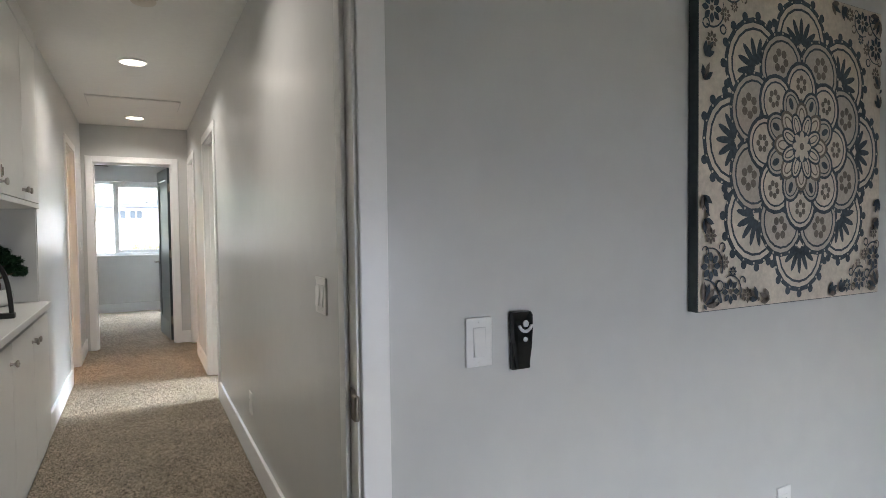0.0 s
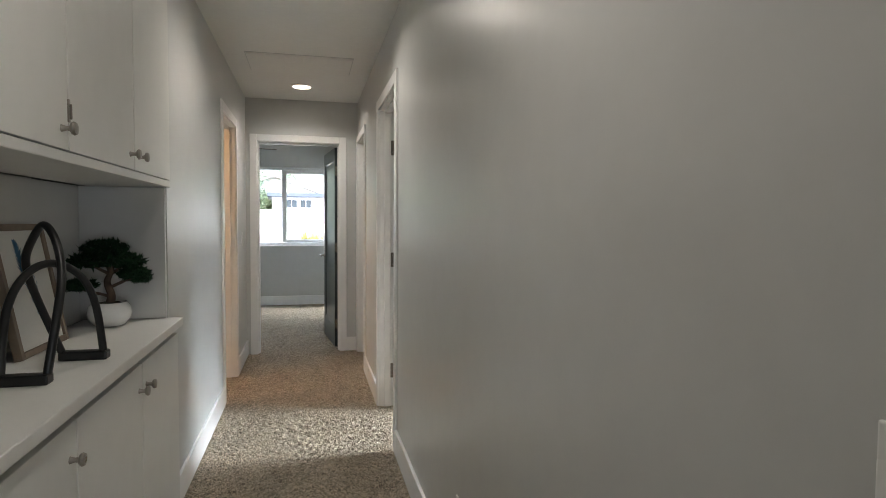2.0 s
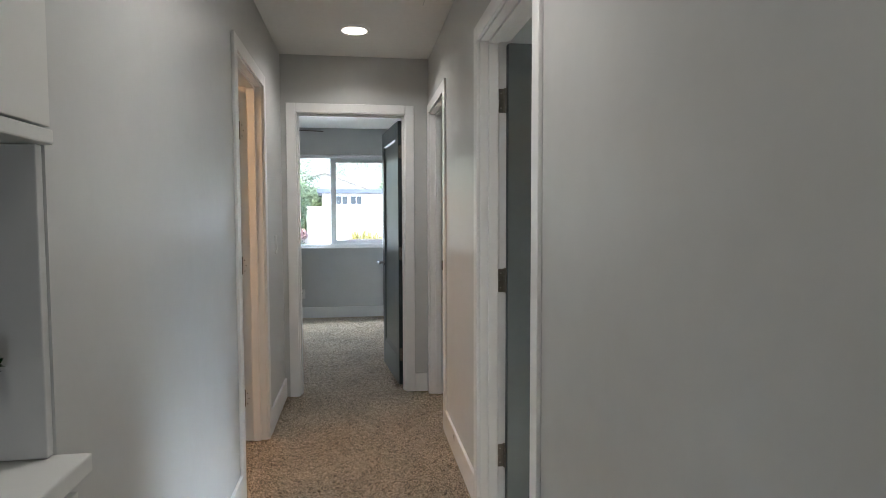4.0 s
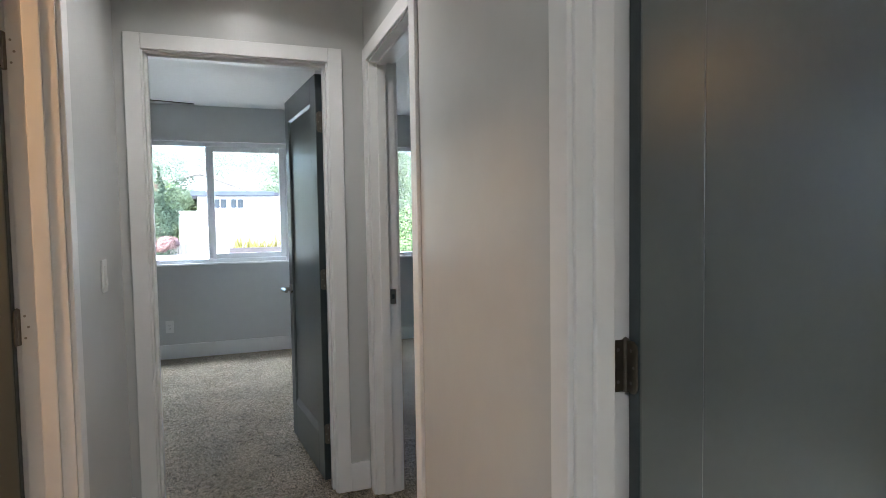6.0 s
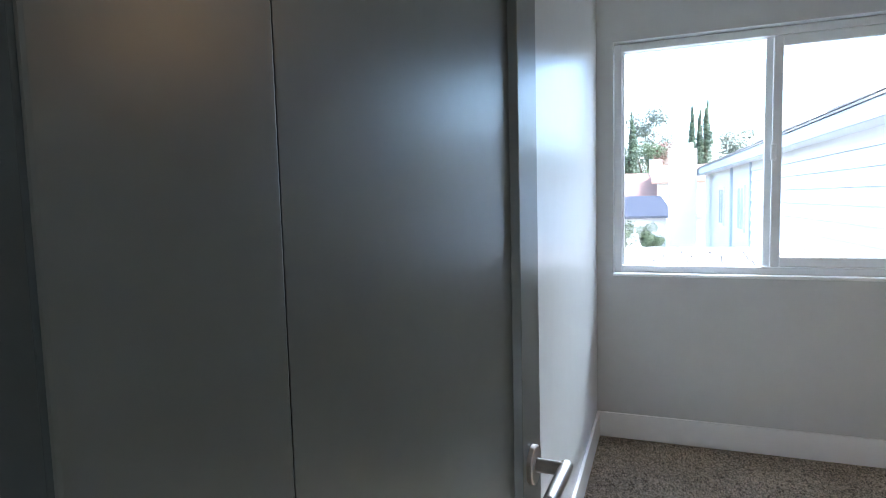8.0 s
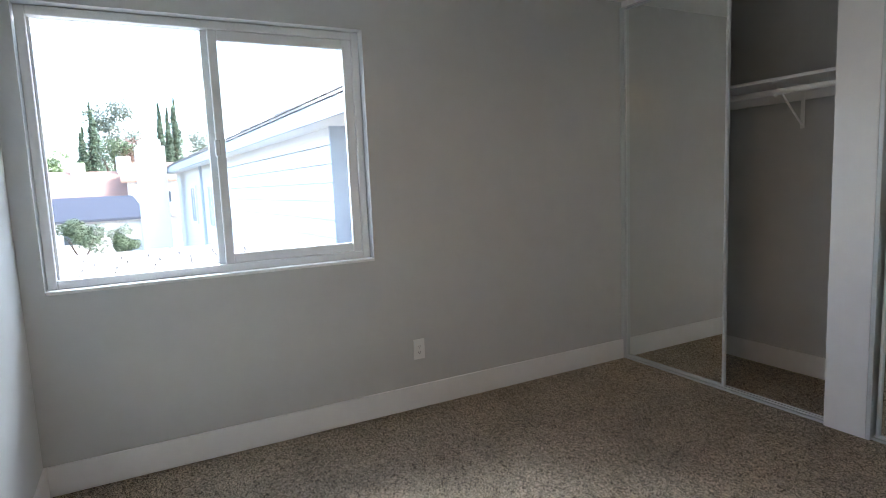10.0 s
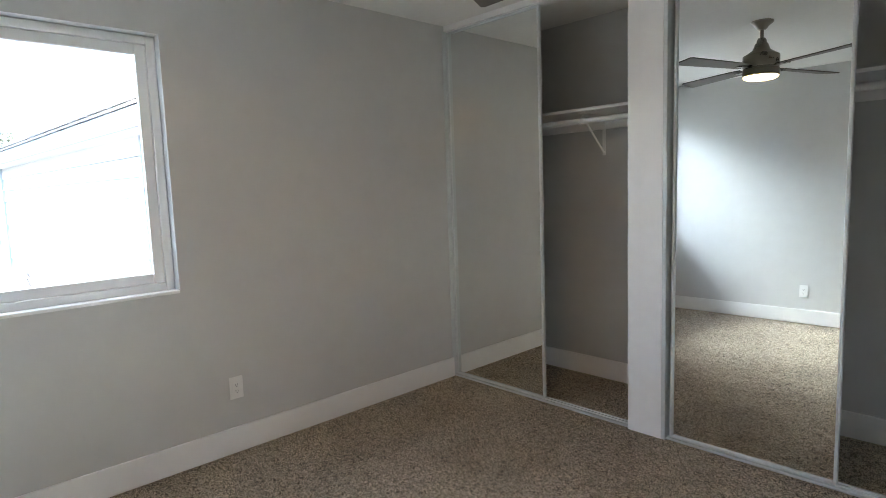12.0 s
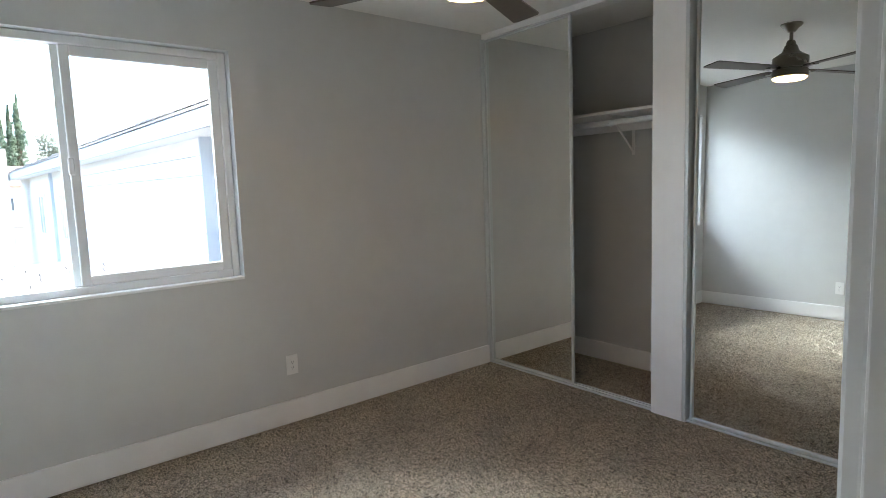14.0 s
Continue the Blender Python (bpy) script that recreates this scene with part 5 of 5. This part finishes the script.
tree_at(EB, 84.4, 80, 4.2, 3.0, FOL[3], "light green tree in a garden", "round", 34, 3500, 0.14)
tree_at(EB, 96.0, 95, 6.0, 4.0, FOL[2], "distant hazy olive-green tree", "round", 35, 3000, 0.18)
tree_at(EB, 85.8, 36, -1.7, 1.4, FOL[0], "dense green garden hedge", "round", 36, 5000, 0.06)
tree_at(EB, 88.8, 36, -2.5, 1.0, FOL[0], "clipped round green garden shrub", "round", 37, 4500, 0.055)

# north: white house, trees, fence, planter
nh = thing("house", facing(EN, -3.6, 27, GZ), "white two-storey stucco house with a grey flat fascia", "house")
part("wall", box(bmesh.new(), 0, 4.6, 0, 6, 0, 5.5), STUCCO, nh)
part("fascia", rbox(-0.25, 3.2, -0.35, 0.0, 5.50, 5.70, 0.02), FASC, nh, "grey-blue fascia")
part("roof", rbox(-0.2, 4.7, 0.0, 6.2, 5.5, 5.66, 0.02), SLATE, nh)
for x in (0.62, 1.32):
    w = part("window", rbox(x, x + 0.62, -0.05, 0.02, 4.92, 5.40, 0.01), VINYL, nh)
    for dx in (0.05, 0.33):
        part("pane", rbox(x + dx, x + dx + 0.24, -0.06, -0.045, 4.97, 5.35, 0), GLASSD, w, smooth=False)
part("side_wing", box(bmesh.new(), -0.75, 0.0, 0.05, 5, 0, 4.85), STUCCO, nh)
part("annex", rbox(-1.0, 6.5, -2.6, -0.4, 0, 2.35, 0.02), STUCCO, nh)
house("house", facing(EN, -2.6, 38, GZ) @ pose(2.2, 0, 0, 0, 0, 90), 6, 5.4, 6.3, 1.0, STUCCO, SHING, "stucco house with a gabled tile roof behind")
house("house", facing(EN, -7.5, 95, 2.5), 9, 7, 4.0, 1.0, STUCCO, TILE, "pale house up on the hillside")
TREES = ("leafy green tree in the garden", "dark conifer beside the white house", "olive-green tree in the garden", "light green feathery shrub tree", "", "pink-flowering shrub by the fence")
for i, (az, d, e, r, k, sh) in enumerate(((-6.9, 21, 5.2, 0.75, 1, "cypress"), (-8.4, 22, 6.0, 1.6, 1, "round"), (-4.6, 33, 3.6, 1.9, 0, "round"), (-5.9, 34, 3.9, 2.0, 3, "round"), (-6.3, 19, -0.3, 0.5, 5, "round"), (15.2, 16, 2.3, 1.5, 3, "round"), (14.6, 24, 8.5, 3.2, 2, "round"), (17.5, 20, 7.5, 2.8, 0, "round"), (12.0, 30, 7.5, 3.2, 0, "round"), (4.8, 45, 6.0, 3.0, 0, "round"), (9, 40, 6, 3, 2, "round"))):
    tree_at(EN, az, d, e, r, FOL[k], TREES[k], sh, 50 + i, 15000, 0.042 if d < 25 else 0.075)
wood = bmesh.new()
rng = random.Random(77)
for i in range(330):
    x, y = rng.uniform(-70, 75), rng.uniform(75, 200)
    s = (y - 70) / 170
    z = GZ + 34 * s ** 0.8 - 0.5
    r = rng.uniform(1.8, 4.2)
    leaves(wood, (x, y, z + r * 0.6), (r, r, r * 0.8), 260, 0.20, rng)
solid("hillside_woods", wood, HAZY, "distant trees covering the hillside, haze put into their pale colour", "woods", kind="stuff")
fence = thing("fence", facing(EN, -9.5, 22, GZ), "weathered wooden garden fence", "fence")
for k in range(16):
    part("board", rbox(k * 0.16, k * 0.16 + 0.145, 0, 0.025, 0, 3.55 + 0.02 * (k % 3), 0.004), FENCE, fence, smooth=False)
part("rail", rbox(0, 2.56, 0.026, 0.07, 3.0, 3.09, 0.004), FENCE, fence)
px, py = at(EN, -0.6, 13.5)
planter = thing("planter_box", pose(px, py, 0), "wooden planter with yellow-green spiky plants on a roof terrace", "planter")
part("terrace", box(bmesh.new(), -4.0, 6.0, -0.7, 3.4, GZ, 0.46), STUCCO, planter, "white stucco terrace")
part("coping", rbox(-4.05, 6.05, -0.78, -0.55, 0.46, 0.53, 0.01), PLANTER, planter)
part("box", rbox(-0.1, 1.1, -0.5, -0.1, 0.46, 0.76, 0.01), PLANTER, planter, "weathered wooden box")
bm = bmesh.new()
for i in range(260):
    x, y = rng.uniform(-0.05, 2.2), rng.uniform(-0.45, -0.1)
    a, ln, w = rng.uniform(0, 6.28), rng.uniform(0.12, 0.42) * (1 if x < 1.1 else 0.5), rng.uniform(0.01, 0.025)
    d = Vector((math.cos(a) * 0.6, math.sin(a) * 0.6, 1)).normalized()
    s = Vector((-math.sin(a), math.cos(a), 0)) * w
    b0 = Vector((x, y, 0.72 if x < 1.1 else 0.5))
    bm.faces.new([bm.verts.new(q) for q in (b0 - s, b0 + s, b0 + d * ln * 0.7 + s * 0.6 + Vector((0, 0, -0.01)), b0 + d * ln, b0 + d * ln * 0.7 - s * 0.6)])
part("leaves", bm, [YELLOW], planter, "yellow-green spiky leaves", smooth=False)
